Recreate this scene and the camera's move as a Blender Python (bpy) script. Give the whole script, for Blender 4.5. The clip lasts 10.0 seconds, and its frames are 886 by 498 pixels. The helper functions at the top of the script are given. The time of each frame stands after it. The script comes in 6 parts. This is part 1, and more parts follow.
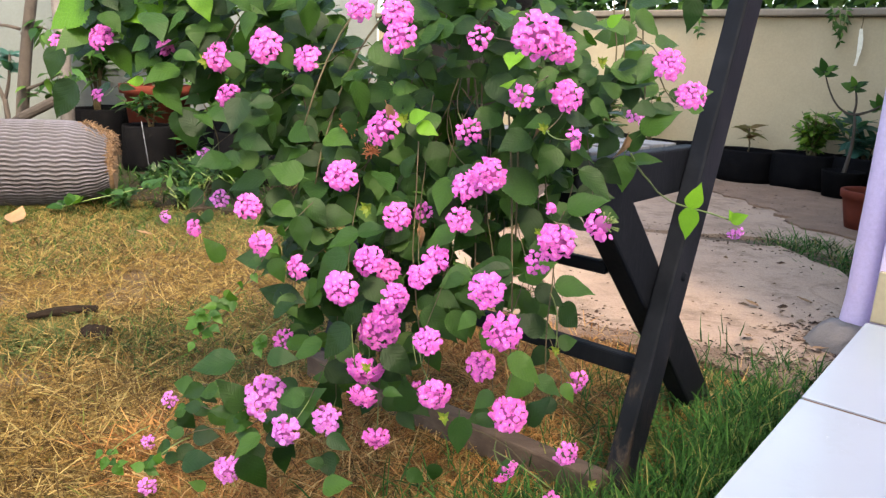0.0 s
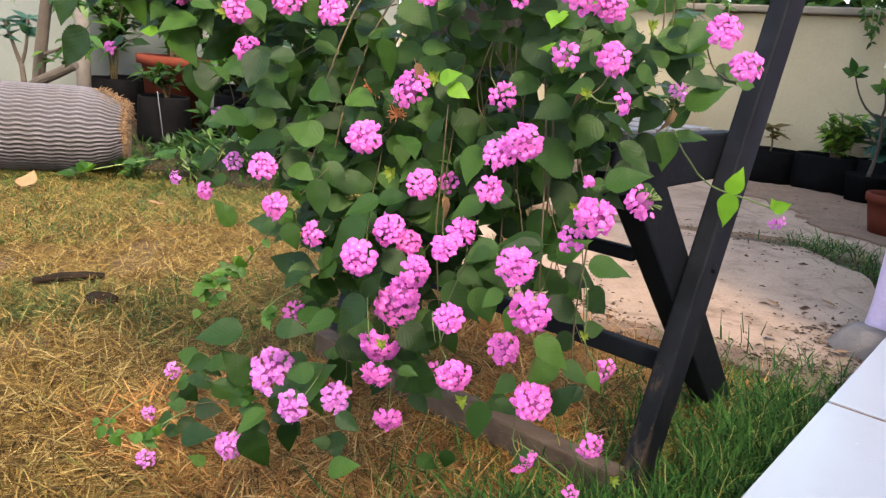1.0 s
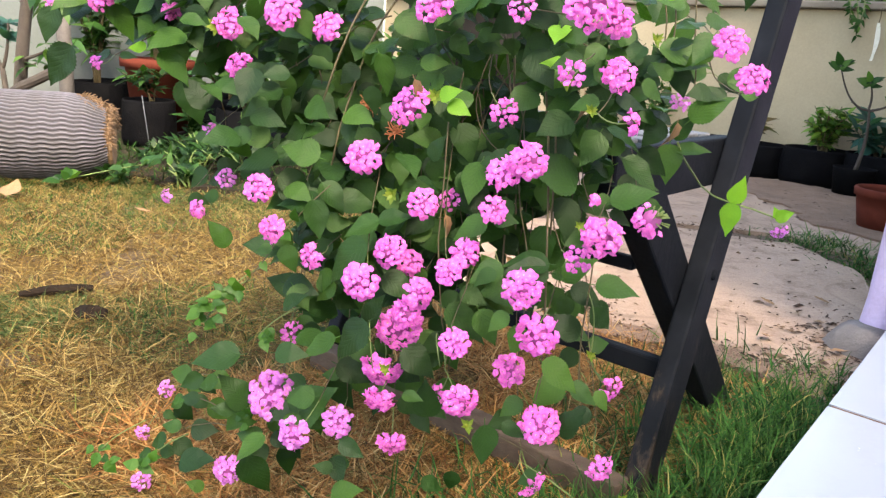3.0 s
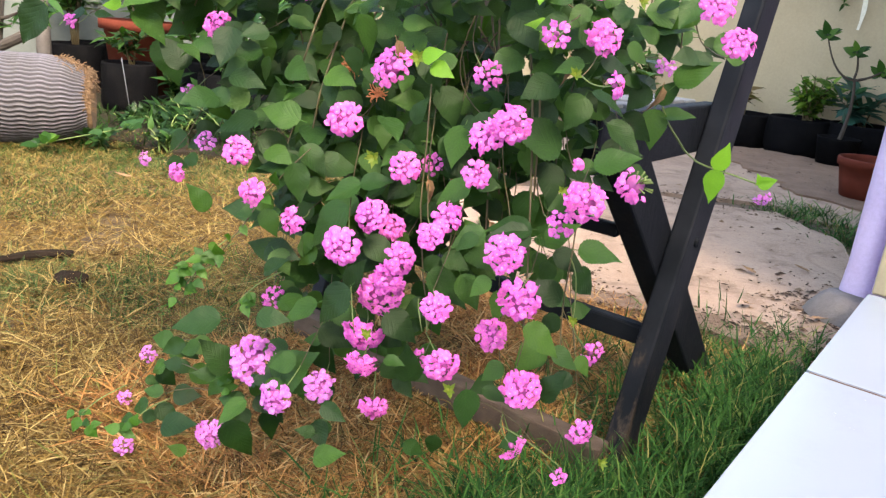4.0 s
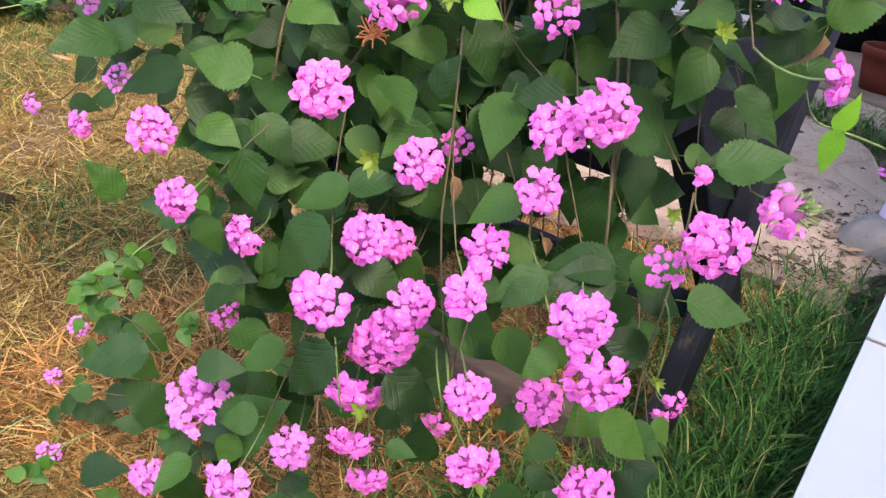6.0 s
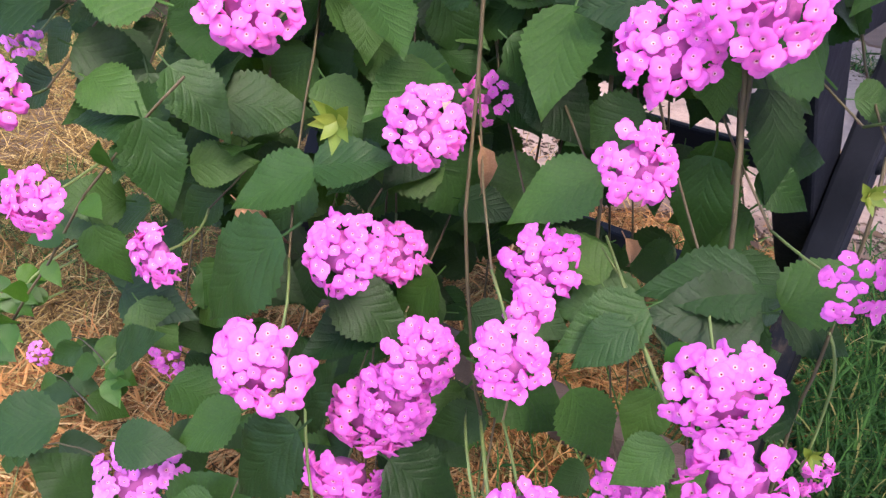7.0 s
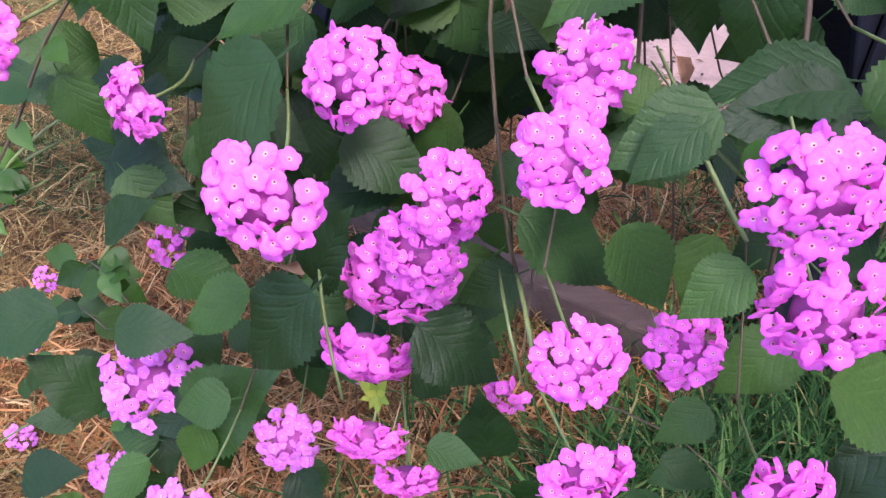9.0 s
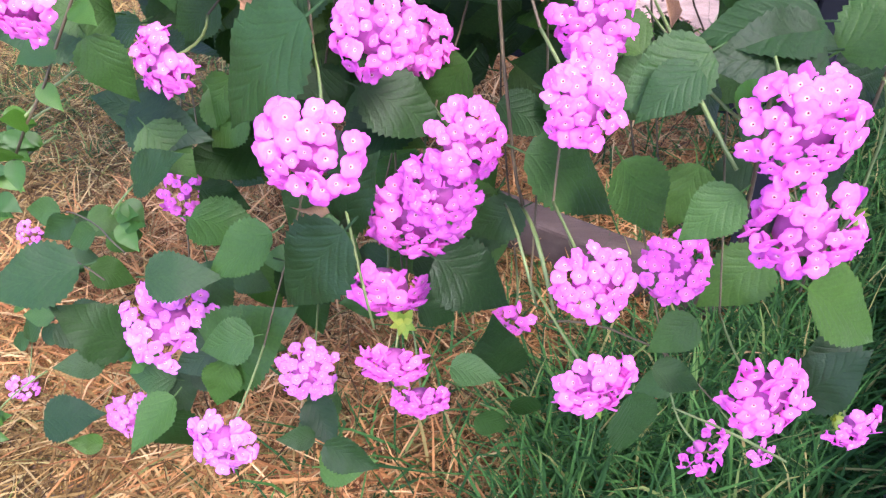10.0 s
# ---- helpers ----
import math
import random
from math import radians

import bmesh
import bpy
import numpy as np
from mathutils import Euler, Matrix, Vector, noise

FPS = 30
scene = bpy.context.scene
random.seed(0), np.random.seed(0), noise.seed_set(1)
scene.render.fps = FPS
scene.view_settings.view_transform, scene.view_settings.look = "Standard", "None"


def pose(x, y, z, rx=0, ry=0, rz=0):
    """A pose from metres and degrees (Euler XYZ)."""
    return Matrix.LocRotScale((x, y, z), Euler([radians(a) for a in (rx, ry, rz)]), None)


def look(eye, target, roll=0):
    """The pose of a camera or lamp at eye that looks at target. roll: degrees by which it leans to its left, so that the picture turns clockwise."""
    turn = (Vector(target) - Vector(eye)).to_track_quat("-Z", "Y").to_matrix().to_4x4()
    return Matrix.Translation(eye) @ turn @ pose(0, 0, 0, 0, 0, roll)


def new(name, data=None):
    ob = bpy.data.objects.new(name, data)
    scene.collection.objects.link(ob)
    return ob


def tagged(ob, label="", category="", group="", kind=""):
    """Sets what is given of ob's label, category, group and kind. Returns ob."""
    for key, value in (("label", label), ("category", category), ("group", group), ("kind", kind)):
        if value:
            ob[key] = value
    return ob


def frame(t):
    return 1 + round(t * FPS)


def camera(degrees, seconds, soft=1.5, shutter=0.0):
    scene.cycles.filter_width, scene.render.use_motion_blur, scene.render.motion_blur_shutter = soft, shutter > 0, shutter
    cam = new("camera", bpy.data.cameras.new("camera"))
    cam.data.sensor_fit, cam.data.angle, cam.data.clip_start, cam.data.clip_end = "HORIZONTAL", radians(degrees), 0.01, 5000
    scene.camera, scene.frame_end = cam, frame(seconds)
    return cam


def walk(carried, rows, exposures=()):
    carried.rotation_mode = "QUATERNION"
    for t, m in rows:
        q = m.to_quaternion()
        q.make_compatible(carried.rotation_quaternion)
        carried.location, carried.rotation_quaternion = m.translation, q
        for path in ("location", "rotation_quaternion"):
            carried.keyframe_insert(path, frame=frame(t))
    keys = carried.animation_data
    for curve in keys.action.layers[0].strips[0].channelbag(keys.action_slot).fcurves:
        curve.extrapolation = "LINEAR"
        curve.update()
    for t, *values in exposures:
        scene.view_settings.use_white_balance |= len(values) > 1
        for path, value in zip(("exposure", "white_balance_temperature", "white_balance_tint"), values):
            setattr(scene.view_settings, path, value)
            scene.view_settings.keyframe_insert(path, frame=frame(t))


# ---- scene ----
cam = camera(62.8, 10.0, soft=1.35)
EXPOSURE = 2.5
PATH = [
    (0, (0.049, -0.048, 0.756), (-0.067, 1.888, 0.268), 2.8),
    (0.5, (0.049, -0.025, 0.732), (-0.012, 1.911, 0.232), 3.0),
    (1, (0.03, 0.002, 0.722), (-0.11, 1.928, 0.203), 5.3),
    (1.5, (0.03, 0.027, 0.727), (-0.082, 1.955, 0.208), 4.3),
    (2, (0.018, 0.026, 0.739), (-0.1, 1.954, 0.221), 4.4),
    (3.5, (0.01, 0.027, 0.742), (-0.076, 1.948, 0.193), 4.9),
    (4, (0.014, 0.031, 0.737), (-0.045, 1.936, 0.129), 5.2),
    (4.5, (0.011, 0.033, 0.745), (-0.065, 1.95, 0.181), 4.2),
    (5, (-0.009, 0.06, 0.757), (-0.128, 1.979, 0.205), 3.5),
    (5.5, (-0.010, 0.160, 0.745), (-0.061, 2.046, 0.082), 4.9),
    (5.7, (-0.045, 0.233, 0.768), (0.007, 2.059, -0.045), 8.0),
    (6.8, (-0.047, 0.496, 0.698), (-0.078, 2.223, -0.312), 2.7),
    (7, (-0.042, 0.512, 0.682), (-0.075, 2.257, -0.294), 3.9),
    (7.5, (-0.060, 0.525, 0.663), (-0.142, 2.234, -0.373), 1.6),
    (8, (-0.074, 0.539, 0.644), (-0.104, 2.239, -0.409), 1.8),
    (8.5, (-0.076, 0.536, 0.642), (-0.107, 2.218, -0.441), 1.0),
    (9, (-0.047, 0.528, 0.625), (-0.101, 2.177, -0.506), 0.3),
    (9.5, (-0.060, 0.521, 0.621), (-0.085, 2.113, -0.589), 0.6),
    (10, (-0.071, 0.506, 0.642), (-0.019, 2.048, -0.631), 0.0),
]
walk(cam, [(t, look(eye, target, roll)) for t, eye, target, roll in PATH],
     exposures=[(0, EXPOSURE + 0.28, 7800, 10), (0.8, EXPOSURE + 0.18, 7800, 11), (1.5, EXPOSURE + 0.42, 7800, 9), (2.2, EXPOSURE + 0.46, 7700, 9), (5.6, EXPOSURE + 0.40, 7300, 11), (6.9, EXPOSURE + 0.32, 6400, 26), (7.5, EXPOSURE + 0.42, 6400, 26), (8, EXPOSURE + 0.72, 6150, 25), (8.5, EXPOSURE + 0.46, 6150, 30), (9, EXPOSURE + 0.24, 5800, 39), (9.5, EXPOSURE + 0.66, 5800, 33), (10, EXPOSURE + 0.80, 5800, 33)])

# ------------------------------------------------------------------ light
SUN_AZ, SUN_EL = radians(152), radians(47)
world = bpy.data.worlds.new("sky")
scene.world = world
world.use_nodes = True
wn = world.node_tree.nodes
sky = wn.new("ShaderNodeTexSky")
sky.sky_type, sky.sun_disc = 'NISHITA', False
sky.sun_elevation, sky.sun_rotation = SUN_EL, SUN_AZ
sky.air_density, sky.dust_density = 1.0, 2.5
wn["Background"].inputs["Strength"].default_value = 0.15
world.node_tree.links.new(sky.outputs[0], wn["Background"].inputs["Color"])
sun = new("sun", bpy.data.lights.new("sun", "SUN"))
sun.data.energy, sun.data.angle, sun.data.color = 0.85, radians(15), (1.0, 0.93, 0.82)
to_sun = Vector((math.sin(SUN_AZ) * math.cos(SUN_EL), math.cos(SUN_AZ) * math.cos(SUN_EL), math.sin(SUN_EL)))
sun.matrix_world = look(to_sun * 20, (0, 0, 0))

# ------------------------------------------------------------------ axes of the garden: r along the back wall, d away from the house front
TH = radians(35.8)
D2, R2 = Vector((math.sin(TH), math.cos(TH), 0)), Vector((math.cos(TH), -math.sin(TH), 0))
GARDEN = Matrix(((R2.x, D2.x, 0, 0), (R2.y, D2.y, 0, 0), (0, 0, 1, 0), (0, 0, 0, 1)))


def G(r, d, z=0.0):
    return R2 * r + D2 * d + Vector((0, 0, z))


# ------------------------------------------------------------------ materials
def mat(name):
    m = bpy.data.materials.new(name)
    m.use_nodes = True
    return m, m.node_tree.nodes, m.node_tree.links, m.node_tree.nodes["Principled BSDF"]


def coords(nodes, links, scale=(1, 1, 1), kind="Object"):
    tc, mp = nodes.new("ShaderNodeTexCoord"), nodes.new("ShaderNodeMapping")
    mp.inputs["Scale"].default_value = scale
    links.new(tc.outputs[kind], mp.inputs["Vector"])
    return mp.outputs[0]


def noise_tex(nodes, links, vec, scale, detail=4, rough=0.6):
    n = nodes.new("ShaderNodeTexNoise")
    n.inputs["Scale"].default_value, n.inputs["Detail"].default_value, n.inputs["Roughness"].default_value = scale, detail, rough
    if vec:
        links.new(vec, n.inputs["Vector"])
    return n.outputs["Fac"]


def ramp(nodes, links, fac, stops):
    r = nodes.new("ShaderNodeValToRGB")
    el = r.color_ramp.elements
    while len(el) < len(stops):
        el.new(0.5)
    for e, (p, c) in zip(el, stops):
        e.position, e.color = p, (*c, 1)
    links.new(fac, r.inputs[0])
    return r.outputs[0]


def mix(nodes, links, a, b, fac, mode="MIX"):
    m = nodes.new("ShaderNodeMix")
    m.data_type, m.blend_type = "RGBA", mode
    for value, socket in ((fac, m.inputs[0]), (a, m.inputs[6]), (b, m.inputs[7])):
        if isinstance(value, (int, float)):
            socket.default_value = value
        elif isinstance(value, tuple):
            socket.default_value = (*value, 1)
        else:
            links.new(value, socket)
    return m.outputs[2]


def bump(nodes, links, height, bsdf, strength=0.4, distance=0.01):
    b = nodes.new("ShaderNodeBump")
    b.inputs["Strength"].default_value, b.inputs["Distance"].default_value = strength, distance
    links.new(height, b.inputs["Height"])
    links.new(b.outputs[0], bsdf.inputs["Normal"])


def surface(name, base, dark, light, scale=6, fine=90, rough=0.75, metal=0.0, relief=0.3, dist=0.004, stretch=(1, 1, 1), spec=0.5):
    """A mottled surface: large stains and fine grain between three colours."""
    m, n, l, b = mat(name)
    v = coords(n, l, stretch)
    big, small = noise_tex(n, l, v, scale), noise_tex(n, l, v, fine, 6, 0.7)
    c = ramp(n, l, big, [(0.25, dark), (0.5, base), (0.78, light)])
    c = mix(n, l, c, ramp(n, l, small, [(0.3, tuple(x * 0.72 for x in base)), (0.7, tuple(min(1, x * 1.2) for x in base))]), 0.4)
    l.new(c, b.inputs["Base Color"])
    l.new(ramp(n, l, small, [(0.2, (rough - 0.12,) * 3), (0.8, (min(1, rough + 0.12),) * 3)]), b.inputs["Roughness"])
    b.inputs["Metallic"].default_value = metal
    b.inputs["Specular IOR Level"].default_value = spec
    bump(n, l, small, b, relief, dist)
    return m


def glazed(name, a, b2):
    """Smooth glazed tile, faintly clouded, with a thin film of dust."""
    m, n, l, b = mat(name)
    v = coords(n, l)
    c = ramp(n, l, noise_tex(n, l, v, 1.6, 3), [(0.3, b2), (0.7, a)])
    dust = noise_tex(n, l, v, 9, 8, 0.75)
    c = mix(n, l, c, ramp(n, l, dust, [(0.55, (1, 1, 1)), (0.85, (0.93, 0.91, 0.88))]), 1.0, "MULTIPLY")
    l.new(c, b.inputs["Base Color"])
    l.new(ramp(n, l, dust, [(0.3, (0.20, 0.20, 0.20)), (0.8, (0.30, 0.30, 0.30))]), b.inputs["Roughness"])
    return m


def leaf_mat(name, stops, island=False, through_light=0.35, veins=True, gloss=0.47):
    """Leaf: green that varies from leaf to leaf, paler veins, light shining through."""
    m, n, l, b = mat(name)
    if island:
        rnd = n.new("ShaderNodeNewGeometry").outputs["Random Per Island"]
    else:
        rnd = n.new("ShaderNodeObjectInfo").outputs["Random"]
    c = ramp(n, l, rnd, stops)
    v = coords(n, l, (1, 1, 1), "UV")
    grain = noise_tex(n, l, v, 26, 6, 0.7)
    c = mix(n, l, c, ramp(n, l, grain, [(0.3, (0.6, 0.64, 0.56)), (0.7, (1.2, 1.16, 1.08))]), 0.7, "MULTIPLY")
    if veins:
        sep = n.new("ShaderNodeSeparateXYZ")
        l.new(v, sep.inputs[0])

        def math_node(op, a, second):
            k = n.new("ShaderNodeMath")
            k.operation = op
            for value, socket in ((a, k.inputs[0]), (second, k.inputs[1])):
                if isinstance(value, (int, float)):
                    socket.default_value = value
                else:
                    l.new(value, socket)
            return k.outputs[0]
        side = math_node("ABSOLUTE", math_node("SUBTRACT", sep.outputs[0], 0.5), 0)
        wave = math_node("SINE", math_node("MULTIPLY", math_node("SUBTRACT", sep.outputs[1], math_node("MULTIPLY", math_node("POWER", side, 0.8), 0.75)), 46.0), 0)
        mid = ramp(n, l, side, [(0.0, (1, 1, 1)), (0.03, (0, 0, 0))])
        rib = ramp(n, l, wave, [(0.80, (0, 0, 0)), (1.0, (1, 1, 1))])
        line = mix(n, l, rib, mid, 1.0, "LIGHTEN")
        c = mix(n, l, c, mix(n, l, c, (1.4, 1.45, 1.25), 1.0, "MULTIPLY"), mix(n, l, line, (0.22, 0.22, 0.22), 1.0, "MULTIPLY"))
        quilt = ramp(n, l, wave, [(0.0, (1, 1, 1)), (0.55, (0.7, 0.7, 0.7)), (1.0, (0, 0, 0))])
        bump(n, l, mix(n, l, noise_tex(n, l, v, 30, 4), quilt, 0.35), b, 0.45, 0.0012)
    l.new(c, b.inputs["Base Color"])
    b.inputs["Roughness"].default_value = gloss
    b.inputs["Specular IOR Level"].default_value = 0.26
    tr = n.new("ShaderNodeBsdfTranslucent")
    l.new(mix(n, l, c, (1.5, 1.6, 0.55), 1.0, "MULTIPLY"), tr.inputs["Color"])
    ms = n.new("ShaderNodeMixShader")
    ms.inputs[0].default_value = through_light
    l.new(b.outputs[0], ms.inputs[1])
    l.new(tr.outputs[0], ms.inputs[2])
    l.new(ms.outputs[0], n["Material Output"].inputs["Surface"])
    return m


def petal_mat(name, island, rim, mid, ring):
    """Floret: pale ring round a small orange eye, pink lobes; u is the way out from the eye."""
    m, n, l, b = mat(name)
    v = coords(n, l, (1, 1, 1), "UV")
    sep = n.new("ShaderNodeSeparateXYZ")
    l.new(v, sep.inputs[0])
    c = ramp(n, l, sep.outputs[0], [(0.0, (0.10, 0.02, 0.03)), (0.10, (0.40, 0.10, 0.10)), (0.14, ring), (0.24, (0.82, 0.24, 0.60)), (0.45, mid), (0.88, mid), (1.0, rim)])
    rnd = n.new("ShaderNodeNewGeometry").outputs["Random Per Island"] if island else n.new("ShaderNodeObjectInfo").outputs["Random"]
    c = mix(n, l, c, ramp(n, l, rnd, [(0.0, (0.86, 0.78, 0.88)), (0.5, (1, 1, 1)), (1.0, (1.06, 1.12, 1.04))]), 1.0, "MULTIPLY")
    o = coords(n, l)
    c = mix(n, l, c, ramp(n, l, noise_tex(n, l, o, 2.2 if not island else 260, 4), [(0.3, (0.80, 0.70, 0.82)), (0.55, (1, 1, 1)), (0.75, (1.08, 1.12, 1.06))]), 0.8, "MULTIPLY")
    bump(n, l, noise_tex(n, l, o, 6 if not island else 600, 4), b, 0.35, 0.0006)
    l.new(c, b.inputs["Base Color"])
    b.inputs["Roughness"].default_value = 0.85
    b.inputs["Specular IOR Level"].default_value = 0.06
    tr = n.new("ShaderNodeBsdfTranslucent")
    l.new(c, tr.inputs["Color"])
    ms = n.new("ShaderNodeMixShader")
    ms.inputs[0].default_value = 0.45
    l.new(b.outputs[0], ms.inputs[1])
    l.new(tr.outputs[0], ms.inputs[2])
    l.new(ms.outputs[0], n["Material Output"].inputs["Surface"])
    return m


GREENS = [(0.0, (0.008, 0.028, 0.0055)), (0.5, (0.020, 0.060, 0.011)), (0.85, (0.034, 0.088, 0.014)), (1.0, (0.048, 0.112, 0.017))]
LEAF = leaf_mat("lantana leaf", GREENS)
LEAF_STUFF = leaf_mat("lantana inner leaf", GREENS, island=True)
BUD = leaf_mat("yellow-green bud", [(0.0, (0.10, 0.17, 0.022)), (1.0, (0.24, 0.28, 0.05))], island=True, veins=False)
LEAF_FRESH = leaf_mat("fresh small leaf", [(0.0, (0.024, 0.078, 0.012)), (0.6, (0.042, 0.118, 0.015)), (1.0, (0.065, 0.155, 0.02))], through_light=0.4, veins=False)
# pale green of young tips, also for leaves with backlight painted in
LEAF_YOUNG_LIT = leaf_mat("young and backlit leaf", [(0.0, (0.09, 0.24, 0.022)), (1.0, (0.16, 0.35, 0.03))], through_light=0.45)
BUSH_LEAF = leaf_mat("bushy plant leaf", [(0.0, (0.03, 0.09, 0.014)), (0.6, (0.07, 0.17, 0.025)), (1.0, (0.17, 0.28, 0.045))], island=True, veins=False)
BLUE_LEAF = leaf_mat("blue-green leaf", [(0.0, (0.012, 0.055, 0.045)), (1.0, (0.035, 0.11, 0.095))], island=True, veins=False)
PLANT_LEAF = leaf_mat("pot plant leaf", [(0.0, (0.010, 0.040, 0.010)), (0.6, (0.028, 0.085, 0.016)), (1.0, (0.075, 0.16, 0.03))], island=True, veins=False)
# PLANT_LEAF made darker, the bed's shade mixed into its greens
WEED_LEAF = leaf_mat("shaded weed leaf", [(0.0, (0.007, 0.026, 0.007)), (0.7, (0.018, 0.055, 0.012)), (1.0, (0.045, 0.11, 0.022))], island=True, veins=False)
RED_LEAF = leaf_mat("reddish leaf", [(0.0, (0.10, 0.05, 0.03)), (1.0, (0.10, 0.12, 0.03))], island=True, veins=False)
PETAL = petal_mat("floret", False, (0.80, 0.15, 0.60), (0.88, 0.205, 0.685), (0.94, 0.64, 0.70))
PETAL_STUFF = petal_mat("floret of far head", True, (0.80, 0.15, 0.57), (0.88, 0.21, 0.66), (0.94, 0.62, 0.70))
PETAL_LILAC = petal_mat("lilac floret of older head", True, (0.60, 0.14, 0.56), (0.74, 0.25, 0.70), (0.90, 0.66, 0.78))
# dark tone that puts the shade between florets into the core's colour
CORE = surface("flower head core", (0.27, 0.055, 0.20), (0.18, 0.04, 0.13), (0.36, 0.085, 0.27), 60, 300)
DRIED = surface("dried floret", (0.46, 0.15, 0.055), (0.26, 0.08, 0.035), (0.6, 0.24, 0.09), 60, 300)
STEM = surface("brown stem", (0.065, 0.048, 0.018), (0.035, 0.024, 0.012), (0.10, 0.085, 0.028), 30, 200, 0.7)
STALK = surface("green stalk", (0.10, 0.145, 0.035), (0.06, 0.09, 0.022), (0.15, 0.19, 0.05), 40, 250, 0.6)
BLACK_WOOD = surface("black painted wood", (0.0052, 0.0064, 0.0092), (0.0026, 0.0034, 0.005), (0.013, 0.0145, 0.0185), 9, 140, 0.68, 0, 0.35, 0.002, (1, 1, 0.25), 0.08)
WORN_WOOD = surface("worn brown wood", (0.080, 0.055, 0.041), (0.040, 0.027, 0.020), (0.135, 0.098, 0.076), 14, 110, 0.8, 0, 0.8, 0.004, (0.4, 2.5, 2.5), 0.15)
GREY_WOOD = surface("weathered grey wood", (0.085, 0.092, 0.105), (0.05, 0.054, 0.062), (0.135, 0.143, 0.158), 12, 120, 0.7, 0, 0.5, 0.003, (0.2, 1, 1))
POT_DARK = surface("dark plastic pot", (0.028, 0.025, 0.024), (0.015, 0.014, 0.014), (0.055, 0.046, 0.042), 7, 120, 0.65, spec=0.12)
TERRACOTTA = surface("terracotta", (0.105, 0.023, 0.014), (0.070, 0.016, 0.010), (0.145, 0.040, 0.025), 9, 140, 0.85, spec=0.1)
BAG = surface("black grow bag", (0.0038, 0.0038, 0.0045), (0.002, 0.002, 0.0026), (0.009, 0.0085, 0.0085), 8, 60, 0.8, 0, 0.6, 0.01, (1, 1, 1), 0.04)
SOIL = surface("soil", (0.09, 0.06, 0.04), (0.05, 0.035, 0.025), (0.15, 0.10, 0.07), 20, 160, 0.95, 0, 0.8, 0.01)
CREAM = surface("cream wall paint", (0.345, 0.285, 0.186), (0.275, 0.225, 0.142), (0.405, 0.338, 0.226), 1.6, 60, 0.85, 0, 0.25, 0.004)
# white paint with the shade of the left wall taken into its colour
WHITE = surface("darkened white wall paint", (0.118, 0.135, 0.130), (0.088, 0.10, 0.094), (0.15, 0.168, 0.162), 1.2, 60, 0.85, 0, 0.25, 0.004)
LEDGE = surface("grey concrete coping", (0.17, 0.142, 0.11), (0.115, 0.095, 0.072), (0.24, 0.205, 0.165), 5, 90, 0.9, 0, 0.5)
LAVENDER = surface("lavender paint", (0.50, 0.41, 0.60), (0.42, 0.34, 0.52), (0.56, 0.47, 0.66), 4, 80, 0.5, 0, 0.2, 0.003)
TILE = glazed("white glazed tile", (0.33, 0.365, 0.40), (0.305, 0.338, 0.368))
GROUT = surface("brown grout", (0.13, 0.075, 0.055), (0.08, 0.045, 0.035), (0.19, 0.12, 0.09), 30, 200, 0.95, spec=0.1)
MORTAR = surface("grey mortar", (0.135, 0.118, 0.11), (0.075, 0.065, 0.06), (0.20, 0.178, 0.17), 12, 120, 0.95, 0, 0.6, 0.006)
EARTH = surface("dry earth", (0.10, 0.064, 0.037), (0.06, 0.038, 0.022), (0.15, 0.098, 0.06), 3.5, 70, 0.95, 0, 0.8, 0.012)
SOIL_PATCH = surface("crumbly soil", (0.22, 0.136, 0.090), (0.13, 0.075, 0.048), (0.31, 0.205, 0.145), 7, 90, 0.95, 0, 1.0, 0.02)
# darker than SOIL: shade under the bed's plants is in the colour
BED_SOIL = surface("shade-dark bed soil", (0.035, 0.026, 0.018), (0.02, 0.015, 0.011), (0.065, 0.048, 0.032), 6, 80, 0.95, 0, 1.0, 0.02, spec=0.1)
BARK = surface("bark", (0.052, 0.040, 0.032), (0.028, 0.021, 0.017), (0.085, 0.066, 0.054), 14, 130, 0.9, 0, 0.8, 0.006)
CHAR = surface("dark stick", (0.016, 0.011, 0.008), (0.009, 0.007, 0.006), (0.036, 0.025, 0.018), 20, 200, 0.9, spec=0.06)
COIR = surface("brown coir", (0.14, 0.08, 0.04), (0.085, 0.05, 0.026), (0.22, 0.14, 0.075), 30, 200, 0.95)
PALE = surface("pale plastic", (0.62, 0.60, 0.50), (0.5, 0.48, 0.38), (0.7, 0.68, 0.6), 20, 120, 0.5)
DEAD_LEAF = surface("dead leaf", (0.22, 0.12, 0.055), (0.13, 0.07, 0.035), (0.34, 0.21, 0.11), 30, 150, 0.85)


def blade_mat(name, stops):
    m, n, l, b = mat(name)
    rnd = n.new("ShaderNodeNewGeometry").outputs["Random Per Island"]
    l.new(ramp(n, l, rnd, stops), b.inputs["Base Color"])
    b.inputs["Roughness"].default_value = 0.7
    b.inputs["Specular IOR Level"].default_value = 0.15
    tr = n.new("ShaderNodeBsdfTranslucent")
    l.new(ramp(n, l, rnd, stops), tr.inputs["Color"])
    ms = n.new("ShaderNodeMixShader")
    ms.inputs[0].default_value = 0.25
    l.new(b.outputs[0], ms.inputs[1])
    l.new(tr.outputs[0], ms.inputs[2])
    l.new(ms.outputs[0], n["Material Output"].inputs["Surface"])
    return m


